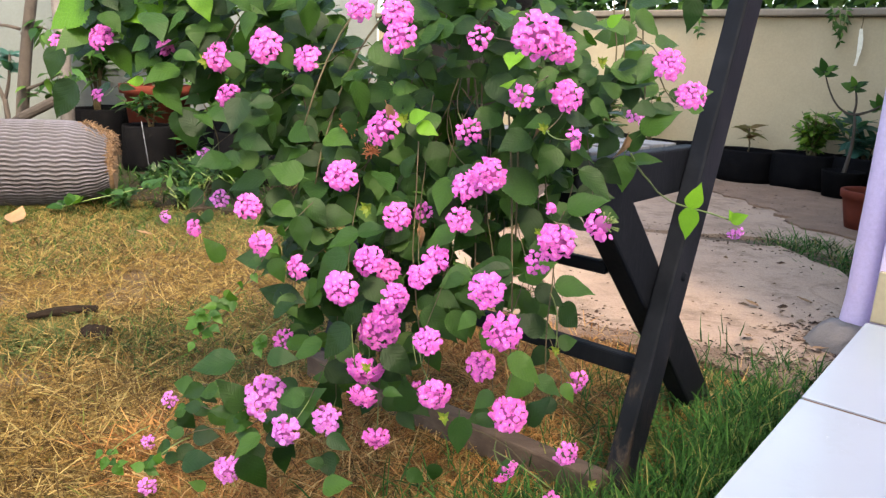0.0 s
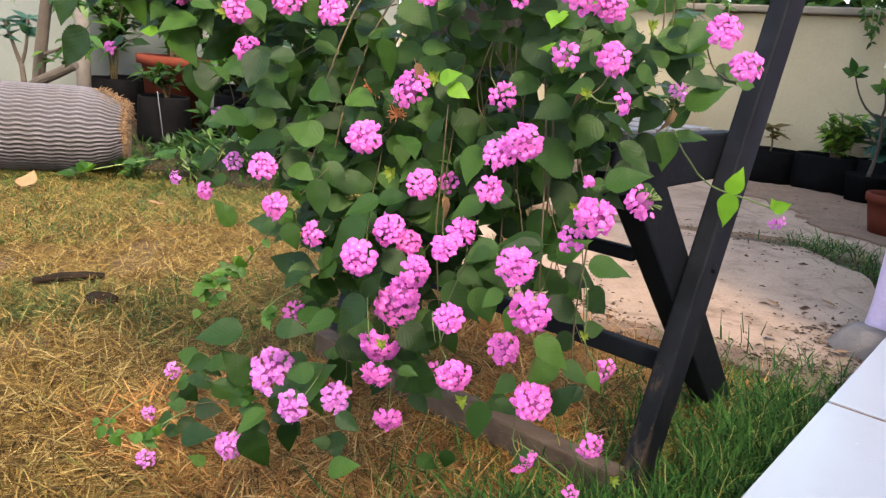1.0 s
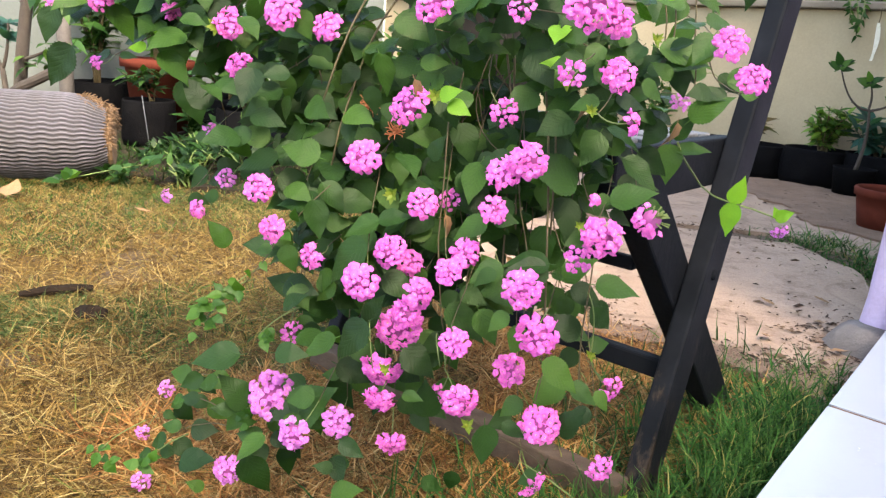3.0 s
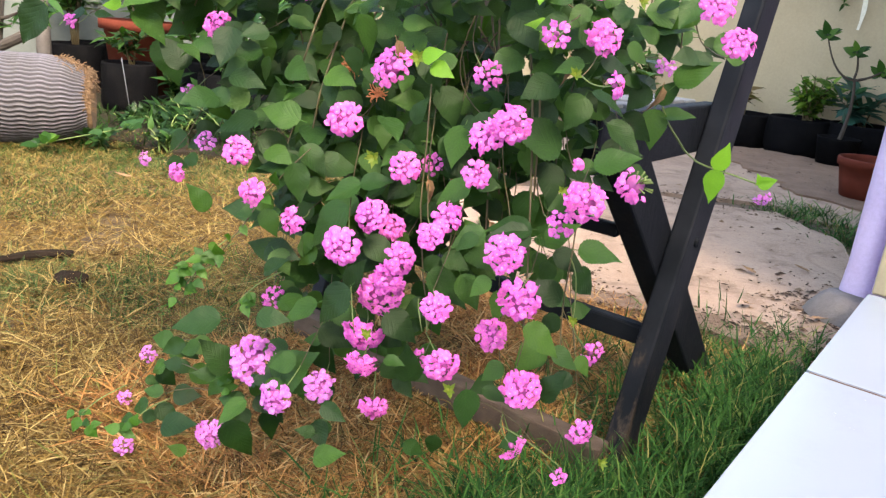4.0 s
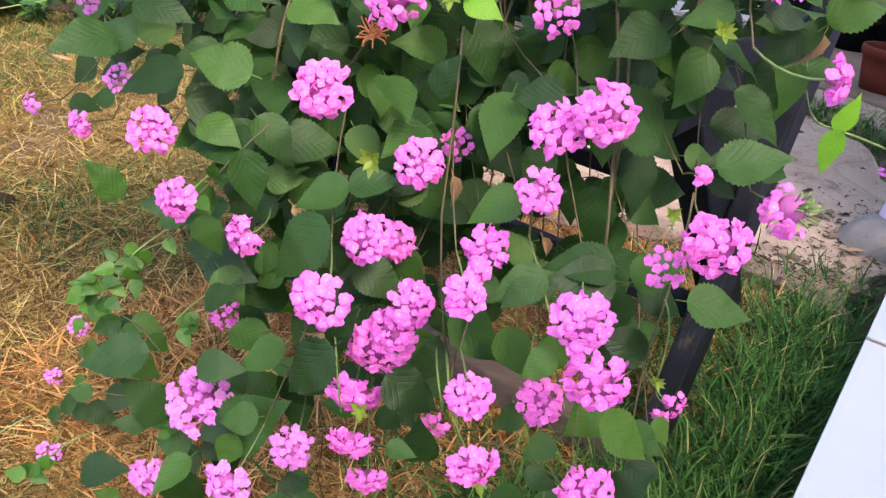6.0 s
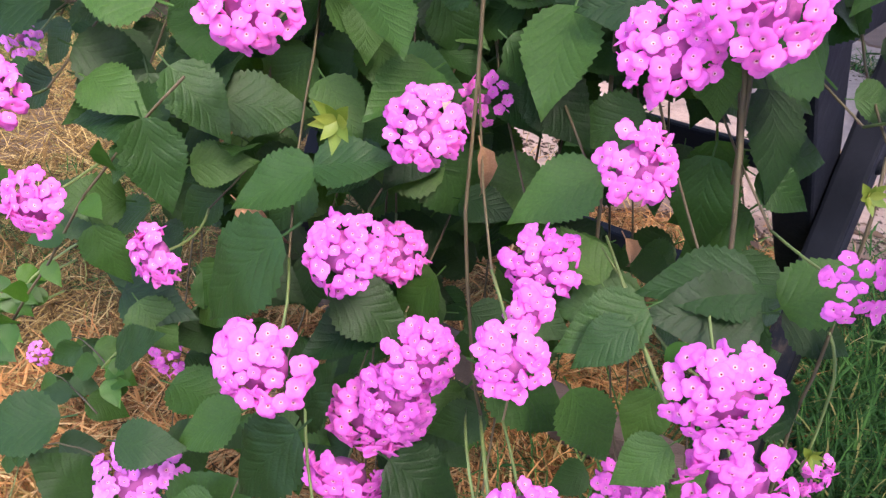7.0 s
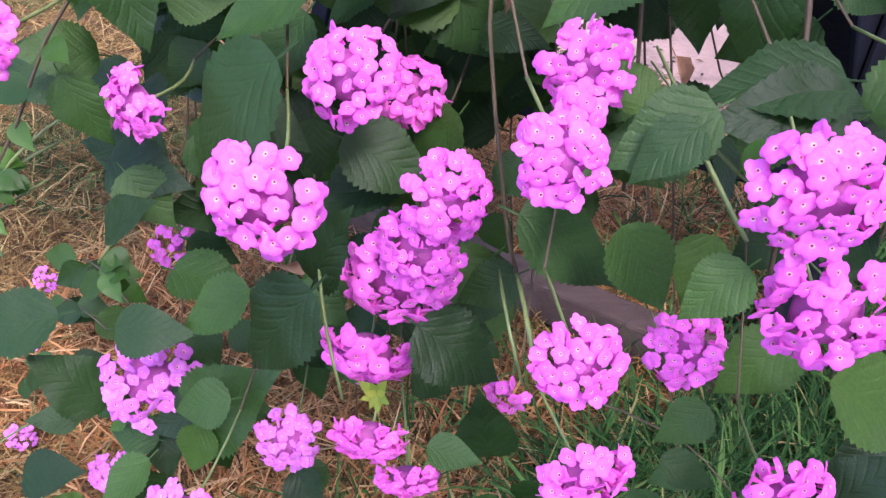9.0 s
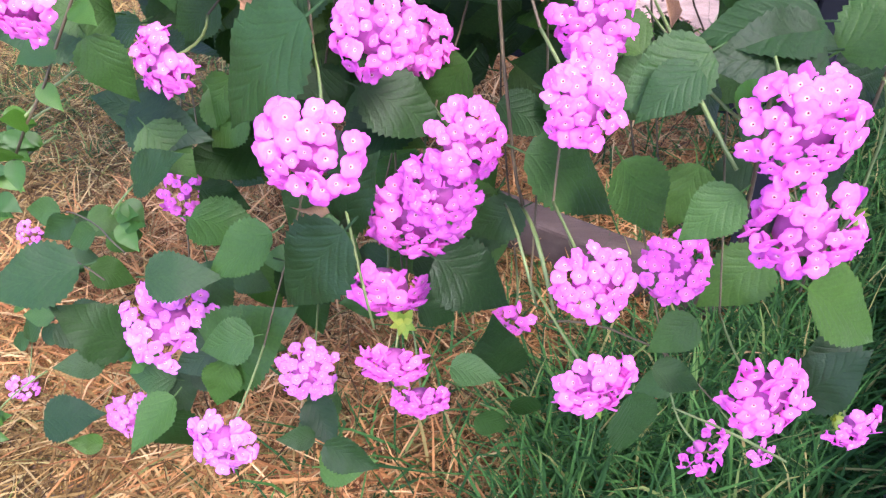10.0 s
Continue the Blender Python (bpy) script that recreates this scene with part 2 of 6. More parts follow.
STRAW = blade_mat("straw", [(0.0, (0.040, 0.022, 0.0065)), (0.35, (0.122, 0.070, 0.019)), (0.7, (0.24, 0.152, 0.044)), (0.92, (0.39, 0.285, 0.115)), (1.0, (0.12, 0.142, 0.028))])
RED_STRAW = blade_mat("reddish straw", [(0.0, (0.12, 0.045, 0.014)), (0.4, (0.33, 0.15, 0.045)), (0.8, (0.50, 0.26, 0.09)), (1.0, (0.58, 0.40, 0.18))])
CRUMB = blade_mat("crumbs", [(0.0, (0.03, 0.02, 0.014)), (0.6, (0.08, 0.05, 0.035)), (0.9, (0.17, 0.11, 0.07)), (1.0, (0.26, 0.19, 0.13))])
GRASS = blade_mat("green grass", [(0.0, (0.009, 0.036, 0.008)), (0.5, (0.024, 0.082, 0.015)), (0.9, (0.058, 0.15, 0.028)), (1.0, (0.25, 0.21, 0.07))])

PATCH_GRASS = blade_mat("dull patch grass", [(0.0, (0.022, 0.045, 0.012)), (0.5, (0.05, 0.085, 0.022)), (0.85, (0.10, 0.12, 0.035)), (1.0, (0.20, 0.16, 0.06))])
# GRASS in darker greens that hold the shade of the bed
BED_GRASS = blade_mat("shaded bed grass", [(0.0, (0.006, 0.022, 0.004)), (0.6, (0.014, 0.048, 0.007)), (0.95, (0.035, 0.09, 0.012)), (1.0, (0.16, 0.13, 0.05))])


def concrete(name, base, dark, light):
    """Worn concrete: broad tint, dark blotches, fine grit and thin cracks."""
    m, n, l, b = mat(name)
    v = coords(n, l)
    c = ramp(n, l, noise_tex(n, l, v, 1.3, 5), [(0.3, dark), (0.5, base), (0.72, light)])
    c = mix(n, l, c, ramp(n, l, noise_tex(n, l, v, 6.5, 8, 0.72), [(0.36, (1.15, 1.14, 1.12)), (0.52, (1, 1, 1)), (0.66, (0.52, 0.47, 0.43))]), 0.8, "MULTIPLY")
    grit = noise_tex(n, l, v, 75, 6, 0.8)
    c = mix(n, l, c, ramp(n, l, grit, [(0.3, (0.62, 0.6, 0.58)), (0.5, (1, 1, 1)), (0.72, (1.25, 1.25, 1.25))]), 0.6, "MULTIPLY")
    vor = n.new("ShaderNodeTexVoronoi")
    vor.feature = "DISTANCE_TO_EDGE"
    vor.inputs["Scale"].default_value = 1.0
    warp = n.new("ShaderNodeVectorMath")
    warp.operation = "ADD"
    soft = n.new("ShaderNodeTexNoise")
    soft.inputs["Scale"].default_value = 1.2
    l.new(v, soft.inputs["Vector"])
    l.new(v, warp.inputs[0])
    l.new(soft.outputs["Color"], warp.inputs[1])
    l.new(warp.outputs[0], vor.inputs["Vector"])
    crack = ramp(n, l, vor.outputs["Distance"], [(0.0, (0.35, 0.3, 0.27)), (0.010, (0.6, 0.55, 0.5)), (0.02, (1, 1, 1))])
    c = mix(n, l, c, crack, 0.3, "MULTIPLY")
    l.new(c, b.inputs["Base Color"])
    b.inputs["Roughness"].default_value = 0.92
    bump(n, l, mix(n, l, grit, noise_tex(n, l, v, 14, 6), 0.5), b, 0.7, 0.01)
    return m


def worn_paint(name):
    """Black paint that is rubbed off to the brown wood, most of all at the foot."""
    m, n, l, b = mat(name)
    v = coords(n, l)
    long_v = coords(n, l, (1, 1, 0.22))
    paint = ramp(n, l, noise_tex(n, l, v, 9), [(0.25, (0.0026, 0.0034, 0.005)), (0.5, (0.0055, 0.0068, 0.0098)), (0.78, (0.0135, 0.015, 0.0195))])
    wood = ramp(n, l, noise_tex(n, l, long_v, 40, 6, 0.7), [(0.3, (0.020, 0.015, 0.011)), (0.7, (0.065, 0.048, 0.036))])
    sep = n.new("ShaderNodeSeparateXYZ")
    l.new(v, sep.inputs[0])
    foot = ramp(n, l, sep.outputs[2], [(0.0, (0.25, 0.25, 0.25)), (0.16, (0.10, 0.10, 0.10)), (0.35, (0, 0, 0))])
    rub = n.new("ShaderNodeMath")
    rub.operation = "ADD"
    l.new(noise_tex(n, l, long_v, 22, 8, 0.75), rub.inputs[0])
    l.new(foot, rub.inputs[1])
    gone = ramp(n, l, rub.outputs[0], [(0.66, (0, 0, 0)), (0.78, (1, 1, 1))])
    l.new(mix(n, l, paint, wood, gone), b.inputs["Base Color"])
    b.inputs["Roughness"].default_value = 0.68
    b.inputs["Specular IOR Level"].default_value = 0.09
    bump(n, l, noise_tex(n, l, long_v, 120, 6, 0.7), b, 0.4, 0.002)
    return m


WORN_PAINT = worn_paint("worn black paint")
CONCRETE = concrete("pinkish concrete", (0.285, 0.196, 0.140), (0.20, 0.130, 0.090), (0.32, 0.230, 0.170))


# ------------------------------------------------------------------ mesh helpers
def finish(name, bm, material, parent=None, label="", smooth=False):
    me = bpy.data.meshes.new(name)
    bm.normal_update()
    bm.to_mesh(me)
    bm.free()
    if smooth:
        me.polygons.foreach_set("use_smooth", [True] * len(me.polygons))
    if material:
        me.materials.append(material)
    ob = new(name, me)
    if parent:
        ob.parent = parent
    if label:
        ob["label"] = label
    return ob


part = finish


def thing(name, label, category, at=(0, 0, 0), group="", kind=""):
    ob = new(name)
    ob.empty_display_size = 0.05
    ob.location = at
    return tagged(ob, label, category, group, kind)


def box(bm, lo, hi, m=None, bevel=0.0):
    lo, hi = Vector(lo), Vector(hi)
    geom = bmesh.ops.create_cube(bm, size=1.0, matrix=Matrix.Translation((lo + hi) / 2) @ Matrix.Diagonal((*(hi - lo), 1)))
    vs = geom["verts"]
    if bevel:
        es = list({e for v in vs for e in v.link_edges})
        made = bmesh.ops.bevel(bm, geom=es, offset=bevel, segments=2, affect="EDGES", profile=0.5)
        vs = list({v for v in made["verts"]} | {v for v in vs if v.is_valid})
    if m:
        bmesh.ops.transform(bm, matrix=m, verts=vs)
    return vs


def beam(bm, a, b, width, depth, side, bevel=0.004):
    """A squared timber from a to b; side: the way its width points."""
    a, b = Vector(a), Vector(b)
    z = (b - a).normalized()
    x = (Vector(side) - z * Vector(side).dot(z)).normalized()
    y = z.cross(x)
    m = Matrix((x, y, z)).transposed().to_4x4()
    m.translation = (a + b) / 2
    h = (b - a).length / 2
    box(bm, (-width / 2, -depth / 2, -h), (width / 2, depth / 2, h), m, bevel)


def tube(bm, pts, radii, sides=6):
    rings = []
    up = Vector((0.3, 0.2, 0.93))
    for i, p in enumerate(pts):
        p = Vector(p)
        t = (Vector(pts[min(i + 1, len(pts) - 1)]) - Vector(pts[max(i - 1, 0)])).normalized()
        x = t.cross(up)
        x = x.normalized() if x.length > 1e-3 else Vector((1, 0, 0))
        y = t.cross(x)
        r = radii[i] if isinstance(radii, (list, tuple)) else radii
        rings.append([bm.verts.new(p + x * (r * math.cos(a)) + y * (r * math.sin(a))) for a in (math.tau * k / sides for k in range(sides))])
    for p, q in zip(rings, rings[1:]):
        for k in range(sides):
            bm.faces.new((p[k], p[(k + 1) % sides], q[(k + 1) % sides], q[k]))
    bm.faces.new(rings[0][::-1])
    bm.faces.new(rings[-1])


def lathe(bm, profile, sides=40, m=None, wobble=None):
    rings = []
    for r, z in profile:
        ring = []
        for k in range(sides):
            a = math.tau * k / sides
            rr = r * (wobble(a, z) if wobble else 1)
            v = Vector((rr * math.cos(a), rr * math.sin(a), z))
            ring.append(bm.verts.new(m @ v if m else v))
        rings.append(ring)
    for p, q in zip(rings, rings[1:]):
        for k in range(sides):
            bm.faces.new((p[k], p[(k + 1) % sides], q[(k + 1) % sides], q[k]))
    return rings


def bez(a, b, c, n=9):
    """Points along a bent line from a to c, drawn towards b."""
    a, b, c = Vector(a), Vector(b), Vector(c)
    return [a * (1 - t) ** 2 + b * (2 * t * (1 - t)) + c * t * t for t in (i / n for i in range(n + 1))]


def leaf_arrays(length=1.0, width=0.64, rows=11, fold=0.12, droop=0.18, curl=0.0, teeth=0.05, petiole=0.16, roundness=0.85):
    """One leaf along +y, upper side +z: verts, faces, uvs (v along the leaf, u across)."""
    verts, uvs, faces = [], [], []
    pw = 0.012
    for y in (-petiole, 0.0):
        for x in (-pw, 0, pw):
            verts.append((x, y, -0.01 if x else 0.0))
            uvs.append((0.5 + x, 0.0))
    faces += [(0, 1, 4, 3), (1, 2, 5, 4)]
    base = len(verts)
    for i in range(rows + 1):
        t = i / rows
        shape = (math.sin(math.pi * t ** 0.66) ** roundness) if 0 < t < 1 else 0.0
        shape *= 1.0 - 0.22 * t * t - 0.25 * t ** 4
        w = width / 2 * max(shape, 0.012)
        edge = w * (1 + (teeth if i % 2 else -teeth * 0.6)) if 0 < i < rows else w
        back = -0.012 if i % 2 else 0.0
        for s in (-1, -0.5, 0, 0.5, 1):
            x = s * (edge if abs(s) == 1 else w)
            z = fold * abs(x) * (1 if abs(s) < 1 else 0.85) - droop * t * t + curl * x * t + 0.012 * math.sin(t * 17) * abs(s)
            verts.append((x * length, (t + (back if abs(s) == 1 else 0)) * length, z * length))
            uvs.append((0.5 + s * 0.5 * w / (width / 2), t))
    for i in range(rows):
        for k in range(4):
            a = base + i * 5 + k
            faces.append((a, a + 1, a + 6, a + 5))
    return verts, faces, uvs


def mesh_from(name, verts, faces, uvs, material, smooth=True):
    me = bpy.data.meshes.new(name)
    me.from_pydata(verts, [], faces)
    uv = me.uv_layers.new(name="UVMap")
    idx = np.empty(len(me.loops), dtype=np.int32)
    me.loops.foreach_get("vertex_index", idx)
    uv.data.foreach_set("uv", np.asarray(uvs, dtype=np.float32)[idx].ravel())
    if smooth:
        me.polygons.foreach_set("use_smooth", [True] * len(me.polygons))
    me.materials.append(material)
    return me


def joined(name, pieces, material, parent=None, smooth=True):
    """Many (arrays, matrix) pieces as one mesh object of kind stuff."""
    vs, fs, us, off = [], [], [], 0
    for (v, f, u), m in pieces:
        a = np.asarray(v, dtype=np.float64)
        mm = np.array(m)
        vs.append(a @ mm[:3, :3].T + mm[:3, 3])
        fs += [tuple(i + off for i in q) for q in f]
        us += u
        off += len(v)
    ob = new(name, mesh_from(name, np.concatenate(vs).tolist(), fs, us, material, smooth))
    if parent:
        ob.parent = parent
    ob["kind"] = "stuff"
    return ob


def place(at, along, up, size=1.0):
    """Pose with +y along a way and +z near another."""
    y = Vector(along).normalized()
    z = Vector(up) - y * Vector(up).dot(y)
    z = z.normalized() if z.length > 1e-4 else y.orthogonal().normalized()
    x = y.cross(z)
    m = Matrix((x, y, z)).transposed().to_4x4()
    m = m @ Matrix.Diagonal((size, size, size, 1))
    m.translation = Vector(at)
    return m


rng = random.Random(11)

# ------------------------------------------------------------------ ground
def height(x, y):
    return 0.018 * noise.noise((x * 1.7, y * 1.7, 0.0)) + 0.007 * noise.noise((x * 7, y * 7, 3.0)) - 0.012


def ground():
    bm = bmesh.new()
    steps = sorted({round(-4 + 0.1 * i, 3) for i in range(81)} | {-3000, -300, -60, -20, -9, -6, 6, 9, 20, 60, 300, 3000})
    ysteps = sorted({round(-0.6 + 0.1 * i, 3) for i in range(76)} | {-3000, -300, -60, -20, -6, -2, 9, 12, 20, 60, 300, 3000})
    grid = [[bm.verts.new((x, y, height(x, y) if abs(x) < 5 and -1 < y < 8 else -0.012)) for y in ysteps] for x in steps]
    for i in range(len(steps) - 1):
        for j in range(len(ysteps) - 1):
            bm.faces.new((grid[i][j], grid[i + 1][j], grid[i + 1][j + 1], grid[i][j + 1]))
    ob = finish("ground", bm, EARTH, smooth=True)
    return tagged(ob, "dry brown garden earth under the lawn", "ground", kind="structure")


ground()


def blades(name, count, region, length, width, lift, material, seed, label, category):
    """Thin bent blades of grass. region(rs) gives x, y or None; lift: low and high angle from the ground, in degrees."""
    rs = np.random.RandomState(seed)
    pts = []
    while len(pts) < count:
        p = region(rs)
        if p is not None:
            pts.append(p)
    pts = np.array(pts)
    n = len(pts)
    base = np.column_stack([pts, [height(x, y) for x, y in pts]])
    az = rs.uniform(0, 2 * np.pi, n)
    el = np.radians(rs.uniform(lift[0], lift[1], n))
    ln = rs.uniform(length[0], length[1], n)
    dirs = np.column_stack([np.cos(az) * np.cos(el), np.sin(az) * np.cos(el), np.sin(el)])
    side = np.column_stack([-np.sin(az), np.cos(az), rs.uniform(-0.5, 0.5, n)])
    w = rs.uniform(width[0], width[1], n)[:, None] / 2
    sag = rs.uniform(0.15, 0.75, n)[:, None] * np.sin(el)[:, None]
    bend = np.column_stack([-np.sin(az), np.cos(az), np.zeros(n)]) * rs.uniform(-0.3, 0.3, n)[:, None]
    rows = []
    for t, ww in ((0.0, 1.0), (0.4, 0.95), (0.75, 0.7), (1.0, 0.08)):
        c = base + dirs * (ln[:, None] * t) + bend * (ln[:, None] * t * t)
        c[:, 2:] -= sag * ln[:, None] * t * t
        c[:, 2] = np.maximum(c[:, 2], base[:, 2] + 0.002 + 0.004 * t)
        rows += [c - side * w * ww, c + side * w * ww]
    verts = np.stack(rows, 1).reshape(-1, 3)
    q = np.array([[0, 1, 3, 2], [2, 3, 5, 4], [4, 5, 7, 6]])
    faces = (np.arange(n)[:, None, None] * 8 + q).reshape(-1, 4)
    me = bpy.data.meshes.new(name)
    me.vertices.add(len(verts))
    me.vertices.foreach_set("co", verts.astype(np.float32).ravel())
    me.loops.add(faces.size)
    me.loops.foreach_set("vertex_index", faces.astype(np.int32).ravel())
    me.polygons.add(len(faces))
    me.polygons.foreach_set("loop_start", np.arange(0, faces.size, 4, dtype=np.int32))
    me.update(calc_edges=True)
    me.materials.append(material)
    return tagged(new(name, me), label, category, kind="stuff")


def garden_of(x, y):
    return x * R2.x + y * R2.y, x * D2.x + y * D2.y


def lawn_edge(r, d):
    """True where the lawn grows: up to the slab, the terrace and the far beds."""
    wob = 0.12 * noise.noise((r * 2.3, d * 2.3, 9))
    if r > -0.25:
        return False
    slab = d > 1.87 + wob + max(0, (-0.9 - r)) * 0.15 and r > -1.69 + wob * 1.5 - max(0, d - 2.3) * 0.25
    return not slab


def lush(r, d):
    """How far the strip of green grass beside the terrace reaches."""
    return r > -0.39 - 0.12 * min(1, max(0, (1.12 - d) / 0.3)) + 0.07 * noise.noise((d * 4, r * 4, 6))


def dry_region(rs):
    y = 0.35 + 3.4 * rs.rand() ** 1.35
    x = rs.uniform(-0.82 * y - 0.35, 0.45)
    r, d = garden_of(x, y)
    if not lawn_edge(r, d):
        return None
    green = lush(r, d) and d < 2.1
    if green and rs.rand() < 0.9:
        return None
    if noise.noise((x * 3.1, y * 3.1, 5)) < -0.35 and rs.rand() < 0.6:
        return None
    return x, y


def green_region(rs):
    r, d = rs.uniform(-0.72, -0.245), rs.uniform(0.55, 2.05)
    if not lush(r, d) and rs.rand() < (0.86 if r > -0.55 else 0.95):
        return None
    if d > 1.79 + 0.2 * noise.noise((r * 9, d * 5, 2)) and rs.rand() < 0.85:
        return None
    p = G(r, d)
    return p.x, p.y


def sparse_green(rs):
    y = rs.uniform(0.7, 3.7)
    x = rs.uniform(-0.75 * y - 0.2, 0.3)
    r, d = garden_of(x, y)
    if not lawn_edge(r, d) or (y < 1.5 and x > -0.7) or noise.noise((x * 1.4, y * 1.4, 21)) < (0.12 if y < 2.6 else -0.35):
        return None
    return x, y


def outer_region(rs):
    x, y = rs.uniform(-4.9, 0.3), rs.uniform(-2.2, 3.8)
    r, d = garden_of(x, y)
    wild = 0.7 * noise.noise((x * 0.9, y * 0.9, 14))
    if x < -4.1 + wild or y < -1.4 + wild:
        return None
    if not lawn_edge(r, d) or (y > 0.35 and x > -0.82 * y - 0.35) or r < -5.9:
        return None
    return x, y


def patch_green(rs):
    k = rs.rand()
    if k < 0.42:
        return rs.normal(-1.14, 0.17), rs.normal(1.70, 0.085)
    x = rs.uniform(-2.3, -1.0)
    return x, 3.15 + 0.30 * (x + 2.0) * (x < -1.7) + rs.normal(0.12, 0.12) - 0.25 * max(0, x + 1.5)


blades("patch_grass", 6200, patch_green, (0.03, 0.09), (0.0016, 0.0034), (12, 55), PATCH_GRASS, 8, "patchy green grass coming up through the dry lawn", "grass")
blades("outer_lawn", 34000, outer_region, (0.04, 0.12), (0.003, 0.007), (2, 38), STRAW, 7, "dry straw-coloured lawn away from the bush", "dry grass")
blades("dry_lawn", 125000, dry_region, (0.03, 0.11), (0.0013, 0.0030), (2, 42), STRAW, 1, "matted straw-coloured dry lawn with tangled dead blades", "dry grass")
def under_bush(rs):
    r, d = rs.uniform(-1.25, -0.39), rs.uniform(0.55, 1.85)
    if (lush(r, d) and rs.rand() < 0.75) or noise.noise((r * 5, d * 5, 31)) < -0.3:
        return None
    p = G(r, d)
    return p.x, p.y


blades("red_straw", 21000, under_bush, (0.04, 0.13), (0.0016, 0.0034), (4, 45), RED_STRAW, 9, "reddish dry stalks under the hanging bush", "dry grass")
blades("green_grass", 12500, green_region, (0.06, 0.17), (0.0018, 0.0042), (25, 80), GRASS, 2, "lush dark green grass along the tiled terrace", "grass")
def back_green(rs):
    x, y = rs.uniform(-2.4, 0.2), rs.uniform(3.35, 5.6)
    r, d = garden_of(x, y)
    if r > -2.0 - 0.15 * noise.noise((x * 3, y * 3, 8)) or d > 5.6:
        return None
    return x, y


def path_tufts(rs):
    k = rs.randint(0, 3)
    r, d = ((-0.395, 3.39), (-0.69, 3.68), (-0.34, 1.88))[k]
    p = G(r + rs.normal(0, 0.13), d + rs.normal(0, 0.10))
    if garden_of(p.x, p.y)[0] > -0.25 and garden_of(p.x, p.y)[1] < 2.45:
        return None
    return p.x, p.y


blades("tuft_grass", 1500, path_tufts, (0.04, 0.14), (0.003, 0.006), (15, 70), GRASS, 6, "loose grass tufts at the edge of the slab", "grass")
blades("bed_grass", 4200, back_green, (0.06, 0.18), (0.004, 0.009), (20, 75), BED_GRASS, 4, "grass in the bed behind the lawn, its green darkened for shade", "grass")
blades("sparse_grass", 14000, sparse_green, (0.03, 0.09), (0.0014, 0.0028), (12, 60), GRASS, 3, "thin green grass growing through the dry lawn", "grass")

# ------------------------------------------------------------------ slab, terrace, walls
def poly_slab(name, pts, z0, z1, material, parent=None, rough=0.012, seed=0):
    """A flat slab with a ragged outline, given by a few corners."""
    rr = random.Random(seed)
    outline = []
    for a, b in zip(pts, pts[1:] + pts[:1]):
        a, b = Vector(a), Vector(b)
        n = max(2, int((b - a).length / 0.07))
        for i in range(n):
            p = a.lerp(b, i / n)
            outline.append(p + Vector((rr.uniform(-rough, rough), rr.uniform(-rough, rough), 0)))
    bm = bmesh.new()
    top = [bm.verts.new((p.x, p.y, z1 + rr.uniform(-0.003, 0.003))) for p in outline]
    low = [bm.verts.new((p.x * 1.0, p.y, z0)) for p in outline]
    bm.faces.new(top)
    for i in range(len(top)):
        j = (i + 1) % len(top)
        bm.faces.new((top[i], low[i], low[j], top[j]))
    bmesh.ops.recalc_face_normals(bm, faces=bm.faces)
    return finish(name, bm, material, parent)


pavement = tagged(poly_slab("pavement", [G(-1.69, 1.90), G(-1.0, 1.77), G(-0.76, 1.86), G(-0.57, 1.95), G(-0.36, 1.88), G(-0.25, 2.15), G(-0.285, 2.56), G(-0.45, 3.22), G(-0.80, 3.53), G(-1.415, 3.30), G(-1.98, 2.68)], -0.06, 0.016, CONCRETE, seed=4),
                  "worn pinkish concrete slab with a broken edge", "pavement", kind="structure")
for i, pts in enumerate(([G(-1.05, 1.70), G(-0.60, 1.88), G(-0.345, 1.80), G(-0.25, 1.90), G(-0.275, 2.06), G(-0.40, 1.97), G(-0.58, 1.985), G(-0.76, 1.92), G(-1.05, 1.80)], [G(-0.40, 2.30), G(-0.255, 2.20), G(-0.245, 2.50), G(-0.33, 2.53)], [G(-1.656, 4.99), G(-1.157, 4.57), G(-0.82, 4.12), G(-0.375, 4.0), G(0.15, 4.34), G(0.15, 5.55), G(-0.55, 5.55), G(-1.4, 5.62), G(-1.9, 5.5)])):
    tagged(poly_slab("soil_patch", pts, -0.06, 0.019, SOIL_PATCH, rough=0.045, seed=30 + i), "dark crumbly soil spread over the concrete", "soil", kind="structure")

tagged(poly_slab("bed_soil", [Vector((-2.61, 4.02, 0)), Vector((-1.9, 3.59, 0)), Vector((-1.2, 3.39, 0)), Vector((-0.61, 3.65, 0)), Vector((-0.05, 4.5, 0)), Vector((0.2, 5.7, 0)), Vector((-1.1, 5.75, 0)), Vector((-2.8, 5.75, 0)), Vector((-3.0, 4.45, 0))], -0.06, 0.012, BED_SOIL, rough=0.06, seed=44), "dark soil of the planting bed, with its shade in the colour", "soil", kind="structure")


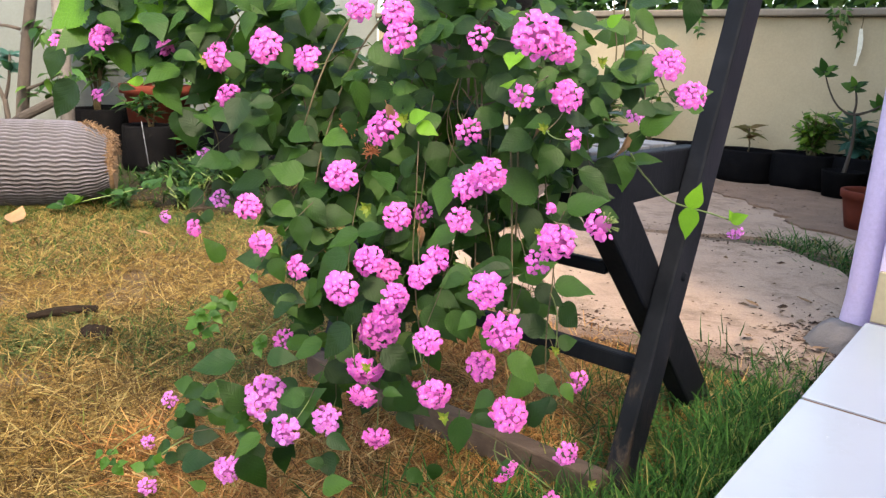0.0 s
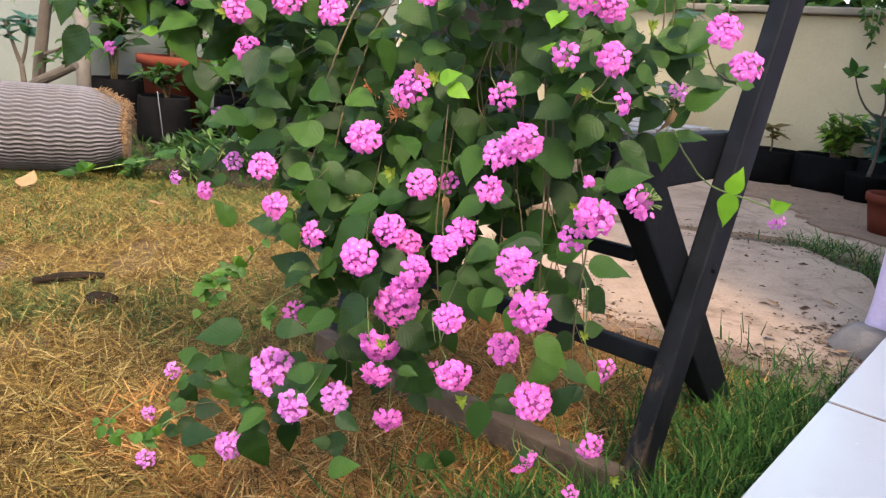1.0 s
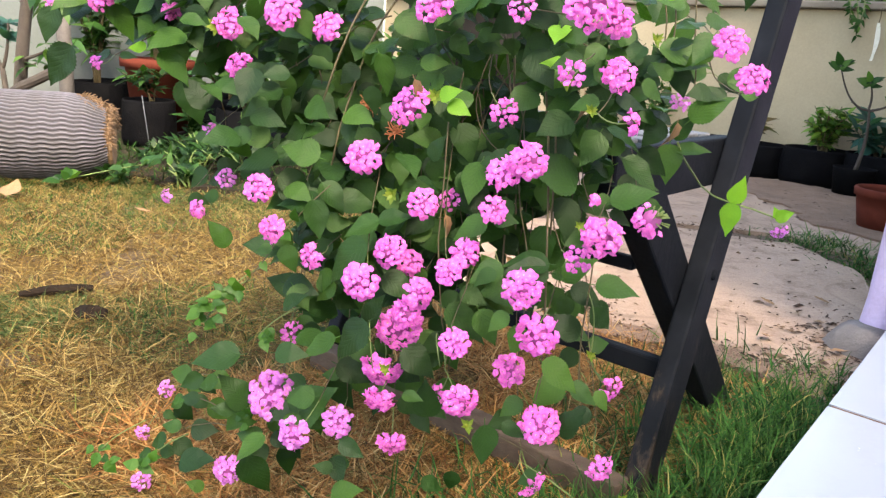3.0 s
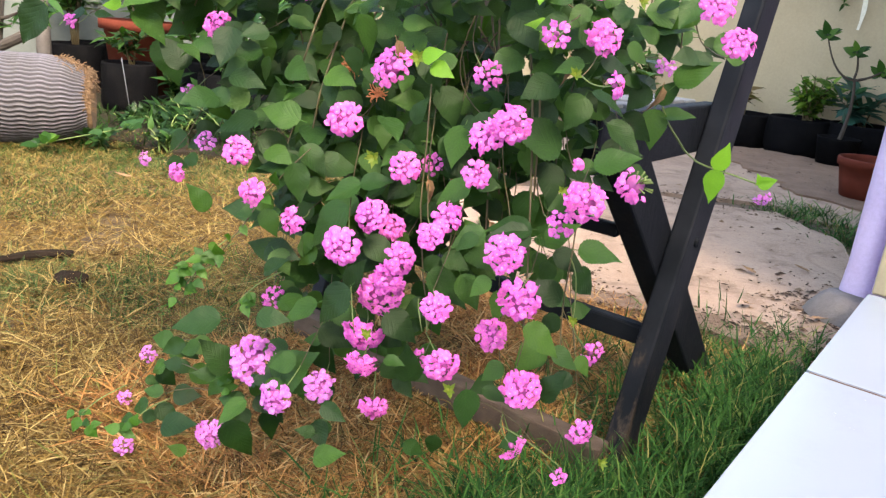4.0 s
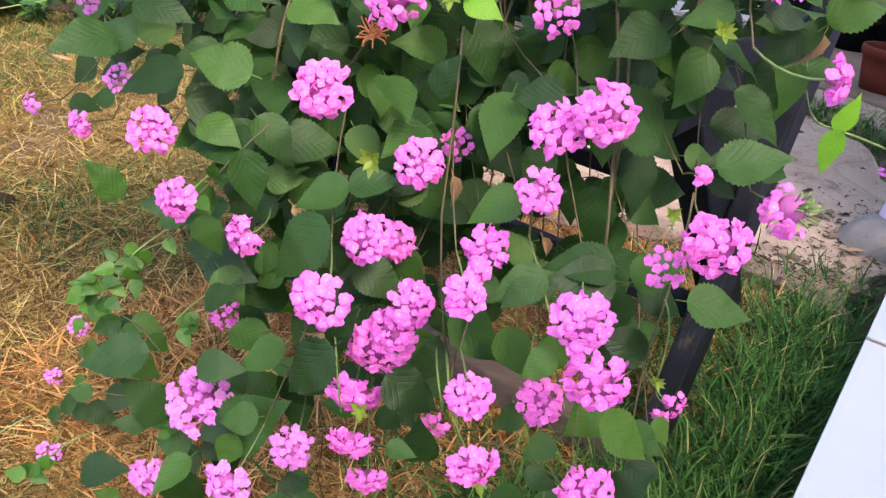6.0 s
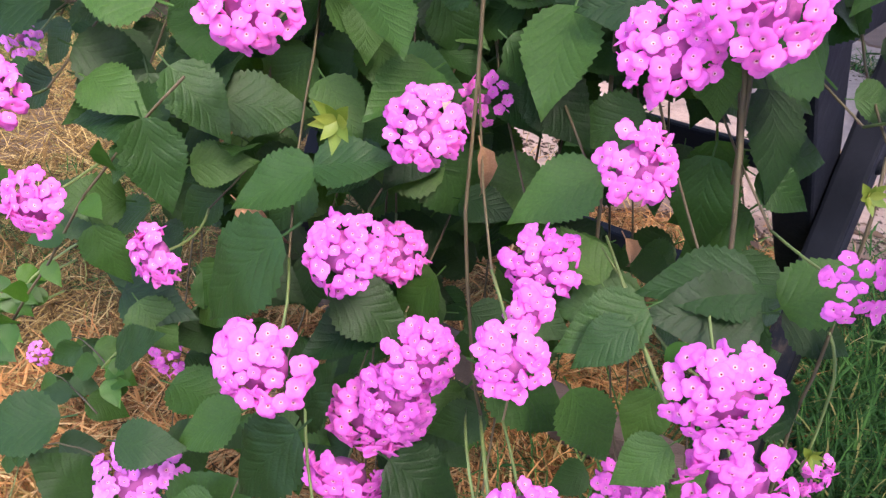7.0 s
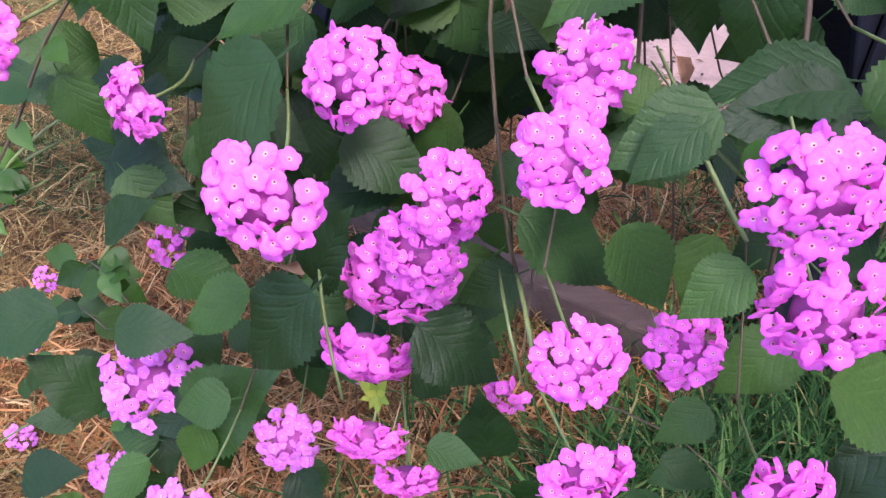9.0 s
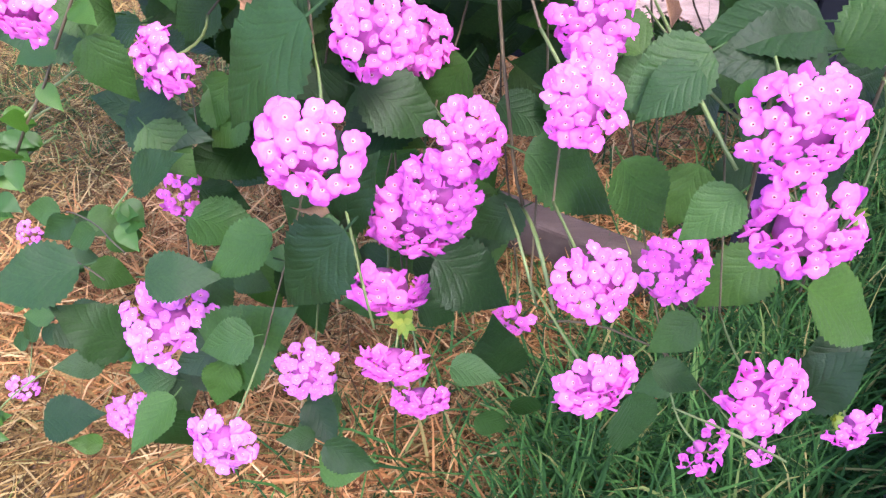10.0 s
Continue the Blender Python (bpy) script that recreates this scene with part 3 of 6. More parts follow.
def crumbs():
    """Crumbs of earth, bark and dry leaf strewn over slab, path and soil."""
    rr = random.Random(77)
    vs, fs, us = [], [], []
    for k in range(2300):
        zone = rr.random()
        if zone < 0.4:
            t = rr.random()
            p = G(-1.3 + 1.05 * t, 1.90 + rr.gauss(0.0, 0.06) + 0.06 * math.sin(t * 9))
        elif zone < 0.62:
            p = G(-0.34 + rr.gauss(0, 0.09), 2.30 + rr.gauss(0, 0.18))
        elif zone < 0.82:
            t = rr.random()
            p = G(-1.48 + 1.4 * t + rr.gauss(0, 0.1), 3.55 - 0.3 * abs(t - 0.45) + rr.gauss(0, 0.10))
        else:
            p = G(rr.uniform(-2.0, -0.3), rr.uniform(2.0, 3.3)) if rr.random() < 0.4 else G(rr.gauss(-0.8, 0.45), rr.gauss(4.75, 0.5))
        if p.x * R2.x + p.y * R2.y > -0.24 and p.x * D2.x + p.y * D2.y < 2.45:
            continue
        s = rr.uniform(0.0015, 0.0055) * (1.5 if rr.random() < 0.03 else 0.7)
        a, c = rr.uniform(0, math.tau), len(vs)
        e = rr.uniform(1, 4)
        for dx, dy, dz in ((-e, -1, 0), (e, -0.7, 0), (e * 0.8, 0.8, 0), (-e * 0.9, 1, 0), (0, 0, 1.1)):
            vs.append((p.x + s * (dx * math.cos(a) - dy * math.sin(a)), p.y + s * (dx * math.sin(a) + dy * math.cos(a)), 0.0185 + s * dz))
            us.append((0, 0))
        fs += [(c, c + 1, c + 4), (c + 1, c + 2, c + 4), (c + 2, c + 3, c + 4), (c + 3, c, c + 4)]
    ob = new("debris", mesh_from("debris", vs, fs, us, CRUMB, False))
    tagged(ob, "crumbs of earth, bark and dry leaf on the slab", "debris", kind="stuff")


crumbs()
tagged(poly_slab("path", [G(-2.14, 3.18), G(-1.44, 3.42), G(-0.87, 3.74), G(-0.60, 3.58), G(0.68, 4.1), G(0.68, 6.05), G(-2.9, 6.05)], -0.06, 0.007, CONCRETE, seed=5),
       "trodden pinkish earth path below the wall", "path", kind="structure")


def terrace():
    edge, z = -0.229, 0.123
    ob = thing("terrace", "white glazed tile terrace with brown joints", "terrace", G(0.4, 1.0), kind="structure")
    inv = Matrix.Translation(G(0.4, 1.0)).inverted() @ GARDEN
    bm = bmesh.new()
    box(bm, (edge + 0.012, -2.36, -0.1), (2.6, 2.227, z - 0.012), inv)
    part("terrace_base", bm, MORTAR, ob, "rough mortar edge")
    size, gap = 0.80, 0.014
    for i in range(4):
        for j in range(6):
            r0, d1 = edge + i * size, 1.554 + (1 - j) * size
            d0 = d1 - size
            if d0 > 2.2:
                continue
            hi = min(d1 - gap / 2, 2.222)
            bm = bmesh.new()
            box(bm, (r0 + (gap / 2 if i else 0), d0 + gap / 2, z - 0.011), (r0 + size - gap / 2, hi, z), inv, 0.0015)
            part("tile", bm, TILE, ob)
    bm = bmesh.new()
    box(bm, (edge + 0.006, -2.35, z - 0.0115), (2.55, 2.217, z - 0.0035), inv)
    part("grout", bm, GROUT, ob, "brown grout")


terrace()


def walls():
    bm = bmesh.new()
    box(bm, (-6.0, 6.08, -0.1), (5.0, 6.23, 1.242), GARDEN, 0.01)
    w = tagged(finish("wall_back", bm, CREAM), "low cream-painted garden wall with faint stains", "wall", kind="structure")
    bm = bmesh.new()
    box(bm, (-6.0, 6.02, 1.244), (5.0, 6.28, 1.298), GARDEN, 0.012)
    tagged(finish("trim", bm, LEDGE), "grey concrete coping on the garden wall", "coping", kind="structure")
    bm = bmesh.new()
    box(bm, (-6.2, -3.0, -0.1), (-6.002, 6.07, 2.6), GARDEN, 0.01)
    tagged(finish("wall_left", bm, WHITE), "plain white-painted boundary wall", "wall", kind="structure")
    bm = bmesh.new()
    box(bm, (-0.225, 2.247, -0.1), (2.6, 2.41, 3.6), GARDEN, 0.004)
    house = tagged(finish("wall_house", bm, LAVENDER), "lavender-painted house wall above a cream plinth", "wall", kind="structure")
    bm = bmesh.new()
    box(bm, (-0.222, 2.229, 0.124), (2.6, 2.2455, 0.270), GARDEN, 0.004)
    tagged(finish("baseboard", bm, CREAM), "cream plinth along the foot of the house wall", "plinth", kind="structure")
    # unseen wall, added to cast shade on the slab and the garden wall
    bm = bmesh.new()
    box(bm, (-0.19, 2.413, -0.1), (-0.05, 6.01, 3.6), GARDEN)
    tagged(finish("wall_shade", bm, CREAM), "added unseen wall that shades the slab and the garden wall", "wall", kind="structure")
    # unseen closing wall, made tall enough to keep sun off the tiles
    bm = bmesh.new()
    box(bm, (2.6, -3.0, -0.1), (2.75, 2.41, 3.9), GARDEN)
    tagged(finish("wall_right", bm, WHITE), "unseen wall that closes the terrace side and shades the tiles", "wall", kind="structure")


walls()


def drain_pipe():
    c = G(-0.268, 2.36)
    ob = thing("drain_pipe", "lavender-painted drain pipe standing beside the house wall", "pipe", c)
    bm = bmesh.new()
    lathe(bm, [(0.047, 0.03), (0.053, 0.05), (0.049, 0.10), (0.0445, 0.16), (0.043, 0.5), (0.043, 3.5)], 32)
    part("pipe", bm, LAVENDER, ob, smooth=True)
    bm = bmesh.new()
    lathe(bm, [(0.0, 0.085), (0.06, 0.08), (0.085, 0.06), (0.115, 0.02), (0.13, -0.04)], 26, Matrix.Translation((-0.035, -0.03, 0)), lambda a, z: 1 + 0.16 * noise.noise((math.cos(a) * 2, math.sin(a) * 2, z * 9)))
    part("footing", bm, MORTAR, ob, "lumpy grey mortar footing", smooth=True)


drain_pipe()


# ------------------------------------------------------------------ bench
def bench():
    at = G(-0.85, 1.2)
    ob = thing("bench", "black-painted wooden bench with crossed legs and a grey slatted seat", "bench", at)
    inv = Matrix.Translation(at).inverted()

    def piece(name, a, b, width, depth, side, material, label="", bevel=0.005):
        bm = bmesh.new()
        beam(bm, G(*a), G(*b), width, depth, side, bevel)
        bmesh.ops.transform(bm, matrix=inv, verts=bm.verts)
        return part(name, bm, material, ob, label)

    for r, s in ((-0.430, 1), (-1.225, -1)):
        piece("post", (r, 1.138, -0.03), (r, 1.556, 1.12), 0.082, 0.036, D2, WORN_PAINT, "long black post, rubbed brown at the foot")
        piece("leg", (r - 0.0425 * s, 1.657, -0.02), (r - 0.0425 * s, 1.030, 0.585), 0.084, 0.046, D2, BLACK_WOOD)
        piece("seat_rail", (r - 0.0365 * s, 0.93, 0.589), (r - 0.0365 * s, 1.40, 0.589), 0.084, 0.034, (0, 0, 1), BLACK_WOOD)
        bm = bmesh.new()
        m = inv @ Matrix.Translation(G(r + 0.0185 * s, 1.292, 0.395)) @ GARDEN @ pose(0, 0, 0, 0, 90 * s, 0)
        lathe(bm, [(0.0, 0.006), (0.006, 0.006), (0.009, 0.003), (0.009, -0.01)], 12, m)
        part("bolt", bm, BLACK_WOOD, ob, "bolt painted over in black")
    piece("stretcher", (-0.43, 1.085, 0.032), (-1.22, 1.085, 0.032), 0.06, 0.045, (0, 0, 1), WORN_WOOD, "worn brown lower stretcher lying in the grass")
    piece("stretcher", (-0.449, 1.248, 0.212), (-1.206, 1.248, 0.212), 0.038, 0.027, (0, 0, 1), BLACK_WOOD)
    piece("stretcher", (-0.496, 1.150, 0.420), (-1.16, 1.150, 0.420), 0.024, 0.02, (0, 0, 1), BLACK_WOOD)
    for i in range(7):
        d = 0.985 + i * 0.0595
        piece("slat", (-0.485, d, 0.624 + 0.002 * (i % 2)), (-1.17, d, 0.624), 0.047, 0.020, D2, GREY_WOOD, bevel=0.003)


bench()


# ------------------------------------------------------------------ pots
def pot(name, label, at, rim, foot, tall, material, category="pot", sides=40, lip=0.03, group=""):
    ob = thing(name, label, category, at, group)
    bm = bmesh.new()
    prof = [(0.0, 0.0), (foot, 0.0), (foot + (rim - foot) * 0.5, tall * 0.5), (rim - 0.012, tall - lip), (rim, tall - lip + 0.004), (rim + 0.004, tall - 0.006), (rim, tall), (rim - 0.012, tall), (rim - 0.018, tall - 0.02), (rim - 0.022, tall - 0.05)]
    lathe(bm, prof, sides)
    part("body", bm, material, ob, smooth=True)
    bm = bmesh.new()
    lathe(bm, [(rim - 0.02, tall - 0.04), (rim * 0.5, tall - 0.03), (0.0, tall - 0.028)], 24, None, lambda a, z: 1.0)
    part("soil", bm, SOIL, ob, "dark soil", smooth=True)
    return ob


planter = pot("flower_pot", "dark grey-brown plastic pot standing on the bench seat", G(-0.90, 1.18, 0.636), 0.150, 0.105, 0.27, POT_DARK)

# ------------------------------------------------------------------ lantana
ROOT = G(-0.86, 1.21, 0.865)
lantana = thing("lantana_bush", "trailing lantana with pink flower heads spilling over the bench", "flowering bush", ROOT)
TO_ROOT = Matrix.Translation(ROOT).inverted()


def floret_arrays(lobes=4, seed=0):
    """One floret of radius 1, opening along +z: a short trumpet with four or five flat, overlapping lobes."""
    rr = random.Random(seed)
    n = 20
    ph = rr.uniform(0, 6.28)
    dip = [rr.uniform(-0.10, 0.06) for k in range(lobes)]
    long = [rr.uniform(0.90, 1.10) for k in range(lobes)]
    verts, uvs, faces = [(0, 0, -0.14)], [(0.0, 0.5)], []
    for rad, z, u in ((0.11, -0.08, 0.13), (0.30, 0.015, 0.34), (0.62, 0.055, 0.66), (0.90, 0.02, 0.88), (1.0, -0.05, 1.0)):
        for k in range(n):
            a = math.tau * k / n
            t = (a + ph) * lobes / math.tau
            c = int(round(t)) % lobes
            off = abs(t - round(t)) * 2
            lob = 1 - 0.26 * rad ** 2 * off ** 3 + (long[c] - 1) * rad ** 2 * (1 - off)
            lift = dip[c] * rad ** 2 * (1 - off) - 0.05 * rad * off ** 2
            verts.append((rad * lob * math.cos(a), rad * lob * math.sin(a), z + lift))
            uvs.append((u, 0.5))
    for k in range(n):
        faces.append((0, 1 + k, 1 + (k + 1) % n))
        for ring in range(4):
            a, b = 1 + ring * n + k, 1 + ring * n + (k + 1) % n
            faces.append((a, a + n, b + n, b))
    t0 = len(verts)
    for rad, z in ((0.24, -0.04), (0.13, -1.1)):
        for k in range(6):
            a = math.tau * k / 6
            verts.append((rad * math.cos(a), rad * math.sin(a), z))
            uvs.append((0.95, 0.5))
    for k in range(6):
        a, b = t0 + k, t0 + (k + 1) % 6
        faces.append((a, b, b + 6, a + 6))
    return verts, faces, uvs


FLORETS = [floret_arrays(l, s) for l, s in ((4, 1), (5, 2), (4, 3), (5, 4))]
FLORET_MESHES = [mesh_from("floret", *a, PETAL) for a in FLORETS]
LEAVES = [leaf_arrays(1.0, w, 31, f, dr, cu, 0.06) for w, f, dr, cu in ((0.74, 0.16, 0.16, 0.1), (0.78, 0.08, 0.30, -0.15), (0.70, 0.24, 0.12, 0.0), (0.80, 0.12, 0.24, 0.2), (0.75, 0.05, 0.38, 0.05), (0.68, 0.30, 0.08, -0.1))]
LEAF_MESHES = [mesh_from("leaf", *a, LEAF) for a in LEAVES]
FRESH_MESHES = [mesh_from("leaf", *a, LEAF_FRESH) for a in LEAVES[2:4]]
YOUNG_LIT_MESHES = [mesh_from("leaf", *a, LEAF_YOUNG_LIT) for a in LEAVES[:2]]
near_leaves, inner_leaves, stem_runs, stalk_runs, head_places = [], [], [], [], []


FALLEN = Vector((0.55, -0.6, 0.45)).normalized()


def head(x, y, z, size, face=(0, -1, 0.35), near=False, oval=1.0, dried=False, stem=True, loose=False, low=False, fine=0.205, older=False, rays=False):
    """One flower head: a dome of florets on a short stalk; face: the way it looks; loose: half of the florets have fallen."""
    rr = random.Random(int(abs(x) * 7919 + abs(z) * 104729 + y * 1299709))
    c, f = Vector((x, y, z)), Vector(face).normalized()
    f = (f + Vector((rr.uniform(-.22, .22), rr.uniform(-.1, .1), rr.uniform(-.22, .22)))).normalized()
    m = place(c, f.orthogonal(), f)
    head_places.append((c, size))
    fr = min(0.0058, max(0.0036, size * fine * 1.06)) if not dried else size * 0.22
    count = max(9, int(2.45 * (size / fr) ** 2 * (0.55 if loose else 1.0)))
    places = []
    golden = math.pi * (3 - math.sqrt(5))
    low_h = -0.08
    lump = Vector((rr.uniform(0, 9), rr.uniform(0, 9), rr.uniform(0, 9)))
    for i in range(count):
        h = 1.0 - (1.0 - low_h) * (i + 0.5 + rr.uniform(-0.4, 0.4)) / count
        h = min(0.99, h)
        a = i * golden + rr.uniform(-0.3, 0.3)
        s = math.sqrt(max(0, 1 - h * h))
        n = Vector((s * math.cos(a), s * math.sin(a) * oval, h * 0.85)).normalized()
        bulge = noise.noise(n * 1.6 + lump)
        if bulge > 0.30 and h < 0.30 and size > 0.012:
            continue
        if rays and (m.to_3x3() @ n).dot(FALLEN) > 0.35:
            continue
        out = 1.0 + 0.15 * bulge + rr.uniform(-0.05, 0.05)
        p = Vector((s * math.cos(a), s * math.sin(a) * oval, h * 0.70)) * (size - fr * 0.45) * out
        k = fr * rr.uniform(0.84, 1.08) * (0.72 if h > 0.93 else 1.0)
        tilt = (n + Vector((rr.uniform(-.15, .15), rr.uniform(-.15, .15), 0.55))).normalized()
        places.append(m @ place(p, Vector((rr.uniform(-1, 1), rr.uniform(-1, 1), 0.3)), tilt, k))
    full = 0.45 if dried else 0.34 if loose else 0.92
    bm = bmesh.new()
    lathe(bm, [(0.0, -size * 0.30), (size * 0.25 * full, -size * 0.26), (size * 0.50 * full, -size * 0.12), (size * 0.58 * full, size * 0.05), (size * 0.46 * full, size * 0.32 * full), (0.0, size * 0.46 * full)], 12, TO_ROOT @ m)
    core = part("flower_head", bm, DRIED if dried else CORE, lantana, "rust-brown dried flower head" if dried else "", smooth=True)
    if dried:
        bm = bmesh.new()
        for q in range(34):
            o = Vector((rr.gauss(0, 1), rr.gauss(0, 1), rr.gauss(0.3, 0.8))).normalized()
            w = Vector((rr.gauss(0, 1), rr.gauss(0, 1), rr.gauss(0, 1))).normalized()
            tube(bm, [TO_ROOT @ (m @ p) for p in bez(o * size * 0.3, o * size * rr.uniform(0.7, 1.2), o * size * rr.uniform(0.7, 1.3) + w * size * 0.5, 5)], 0.0006, 4)
        part("dry_filaments", bm, DRIED, core)
    elif near:
        for i, q in enumerate(places):
            ob = new("floret", FLORET_MESHES[rr.randrange(4)])
            ob.parent = core
            ob.matrix_local = TO_ROOT @ q
    else:
        joined("floret", [(FLORETS[rr.randrange(4)], TO_ROOT @ q) for i, q in enumerate(places)], PETAL_LILAC if older else PETAL_STUFF, core)
    if rays:
        bm = bmesh.new()
        for q in range(22):
            o = (FALLEN + Vector((rr.gauss(0, 0.45), rr.gauss(0, 0.3), rr.gauss(0, 0.45)))).normalized()
            tube(bm, [TO_ROOT @ (c + o * size * k) for k in (0.15, 0.55, rr.uniform(0.8, 1.0))], [0.0004, 0.0006, 0.0010], 5)
        part("floret_tube", bm, STALK, core, "bare greenish floret tubes", smooth=True)
    if stem:
        hang(c - f * size * 0.22, f, rr, low, near)
    return core


# loose places in the bush: x, height, half width and half height at y = 0.75, and how the gap runs sideways and down with depth
OPEN = ((0.05, 0.44, 0.075, 0.06, 0, 0.6), (-0.04, 0.535, 0.028, 0.025, 0.1, 0.6), (-0.14, 0.49, 0.035, 0.03, 0, 0.6), (0.02, 0.32, 0.07, 0.05, 0, 0.6), (-0.10, 0.29, 0.05, 0.04, 0, 0.6), (0.12, 0.34, 0.06, 0.06, 0, 0.6), (-0.24, 0.42, 0.06, 0.05, 0, 0.6),
        (-0.095, 0.805, 0.034, 0.06, -0.176, -0.05), (0.01, 0.80, 0.045, 0.04, 0, 0.6), (-0.031, 0.582, 0.022, 0.018, 0.2, 0.3), (0.012, 0.559, 0.024, 0.018, 0.39, 0.4), (-0.20, 0.575, 0.032, 0.018, -0.57, 0.3), (-0.214, 0.528, 0.035, 0.028, -0.66, 0.53), (0.012, 0.492, 0.038, 0.032, 0.36, 0.65),
        (0.069, 0.574, 0.030, 0.020, 0.08, 0.22), (0.114, 0.545, 0.032, 0.020, 0.13, 0.26), (-0.196, 0.611, 0.030, 0.012, -0.3, 0.18), (-0.109, 0.570, 0.020, 0.012, -0.17, 0.23))


def is_open(p):
    """Whether a place lies in one of the gaps through which one looks to the ground."""
    far = p[1] - 0.75
    return any(((p[0] - x - sx * far) / a) ** 2 + ((p[2] - h + sz * far) / b) ** 2 < 1 for x, h, a, b, sx, sz in OPEN)


def add_leaf(at, along, up, size, rr, young=False, first=False):
    if not (young or first) and is_open(Vector(at) + Vector(along).normalized() * size * 0.5):
        return
    rec = (place(at, along, up, size) @ Matrix.Diagonal((0.94 if first else 1.0, 1, 1, 1)), rr.randrange(6), young, first)
    near_leaves.append(rec) if (at[1] < 0.90 or young or first) else inner_leaves.append(rec)


def leaf_from(base, tip):
    """A single leaf between two places, its face turned to the light."""
    rr = random.Random(int(abs(base[0]) * 9973 + abs(tip[2]) * 7919))
    a, b = Vector(base), Vector(tip)
    add_leaf(a, b - a, Vector((rr.uniform(-.3, .3), -0.6, rr.uniform(0.5, 1.0))), (b - a).length * 1.02, rr, False, True)


def hang(c, f, rr, low, sparse):
    """The stalk of a head, the stem that it hangs from and the pairs of leaves on it."""
    node = c - f * 0.026 + Vector((rr.uniform(-.012, .012), 0.026, rr.uniform(-0.012, 0.02)))
    stalk_runs.append((bez(c, c - f * 0.020, node, 5), 0.0007))
    if low:
        high = Vector((node.x * 0.55 - 0.06, node.y * 0.4 + 0.54, 0.16 + node.z * 0.5))
        mid = node.lerp(high, 0.5) + Vector((0, 0, 0.05))
    else:
        drop = max(0.06, 0.80 - node.z)
        high = Vector((node.x * 0.82 + rr.uniform(-.04, .04), min(1.03, node.y + 0.10 + 0.22 * drop), node.z + drop * rr.uniform(0.45, 0.75)))
        mid = node.lerp(high, 0.5) + Vector((rr.uniform(-.07, .07), rr.uniform(0.09, 0.15), rr.uniform(-.04, .03)))
    run = bez(node, mid, high, 9)
    stem_runs.append((run, [0.0006 + 0.0004 * i / 9 for i in range(10)]))
    total = sum((b - a).length for a, b in zip(run, run[1:]))
    pairs = min(4, max(1, int(total / 0.06)))
    for i in range(1 if sparse else 0, pairs):
        t = (i + rr.uniform(0, 0.5)) / pairs * 0.95
        p = run[int(t * 9)].lerp(run[min(9, int(t * 9) + 1)], t * 9 % 1)
        tw = rr.uniform(-0.6, 0.6)
        for s in (-1, 1):
            if rr.random() < 0.15:
                continue
            out = Vector((s * math.cos(tw), rr.uniform(-0.15, 0.25), rr.uniform(-0.8, 0.1) + s * math.sin(tw) * 0.5))
            up = Vector((rr.uniform(-.35, .35), -0.75, rr.uniform(0.3, 0.9)))
            add_leaf(p + out.normalized() * 0.008, out, up, rr.uniform(0.034, 0.050) * (0.75 if i == 0 else 1.0), rr)


# heads that hang nearest to the path
head(-0.110, 0.723, 0.510, 0.0206, face=(0,-1,0.05), near=True)
head(-0.088, 0.776, 0.529, 0.0183, near=True)
head(-0.054, 0.761, 0.489, 0.0181, face=(0.35,-0.9,0.4), fine=0.2, near=True)
head(-0.074, 0.779, 0.440, 0.0254, face=(0.1,-1,0.0), oval=1.1, fine=0.18, near=True)
head(-0.007, 0.764, 0.538, 0.0165, near=True)
head(-0.021, 0.707, 0.533, 0.0139, near=True)
head(0.054, 0.712, 0.522, 0.0202, near=True)
head(-0.008, 0.706, 0.460, 0.0158, face=(0.0, -1, 0.3), near=True)
head(0.075, 0.722, 0.471, 0.0228, face=(0.1,-1,-0.2), near=True)
head(-0.092, 0.792, 0.384, 0.0244, face=(-0.2,-0.8,-0.3), near=True)
head(-0.063, 0.763, 0.465, 0.0182, stem=False, near=True)
# the other heads
head(-0.122, 0.782, 0.627, 0.0194)
head(0.048, 0.748, 0.643, 0.0196)
head(0.025, 0.761, 0.625, 0.0179)
head(0.018, 0.747, 0.589, 0.0149)
head(-0.058, 0.796, 0.579, 0.0176)
head(-0.032, 0.861, 0.573, 0.0134, loose=True)
head(-0.240, 0.797, 0.580, 0.0166)
head(-0.218, 0.777, 0.541, 0.0156, face=(-0.35, -1, 0.2))
head(-0.178, 0.796, 0.509, 0.0154, face=(-0.9, -0.8, 0.1), oval=1.2)
head(-0.070, 0.822, 0.504, 0.0160)
head(0.053, 0.774, 0.406, 0.0189)
head(0.002, 0.714, 0.393, 0.0192, face=(0.5, -0.9, -0.1))
head(0.087, 0.722, 0.371, 0.0222)
head(-0.180, 0.745, 0.316, 0.0195, face=(-0.1,-0.9,0.2), older=True)
head(-0.236, 0.842, 0.309, 0.0297, older=True)
head(-0.143, 0.804, 0.302, 0.0193, older=True)
head(-0.305, 0.876, 0.173, 0.0198, low=True, older=True)
head(-0.538, 1.198, 0.109, 0.0163, face=(-0.2, -0.8, 0.5), loose=True, low=True, older=True)
head(-0.578, 1.184, 0.023, 0.0145, loose=True, low=True, older=True)
head(-0.505, 1.030, 0.030, 0.0165, loose=True, low=True, older=True)
head(-0.087, 0.755, 0.365, 0.0184, face=(-0.1,-0.8,-0.4))
head(-0.075, 0.789, 0.293, 0.0177, face=(0.1, -0.7, -0.6))
head(0.090, 0.758, 0.278, 0.0176, face=(0.75, -0.5, -0.5), loose=True)
head(0.161, 0.744, 0.315, 0.0172, face=(0.5, -0.8, -0.3), loose=True)
head(0.154, 0.790, 0.222, 0.0105, face=(0.3, -0.9, 0.2), loose=True, low=True)
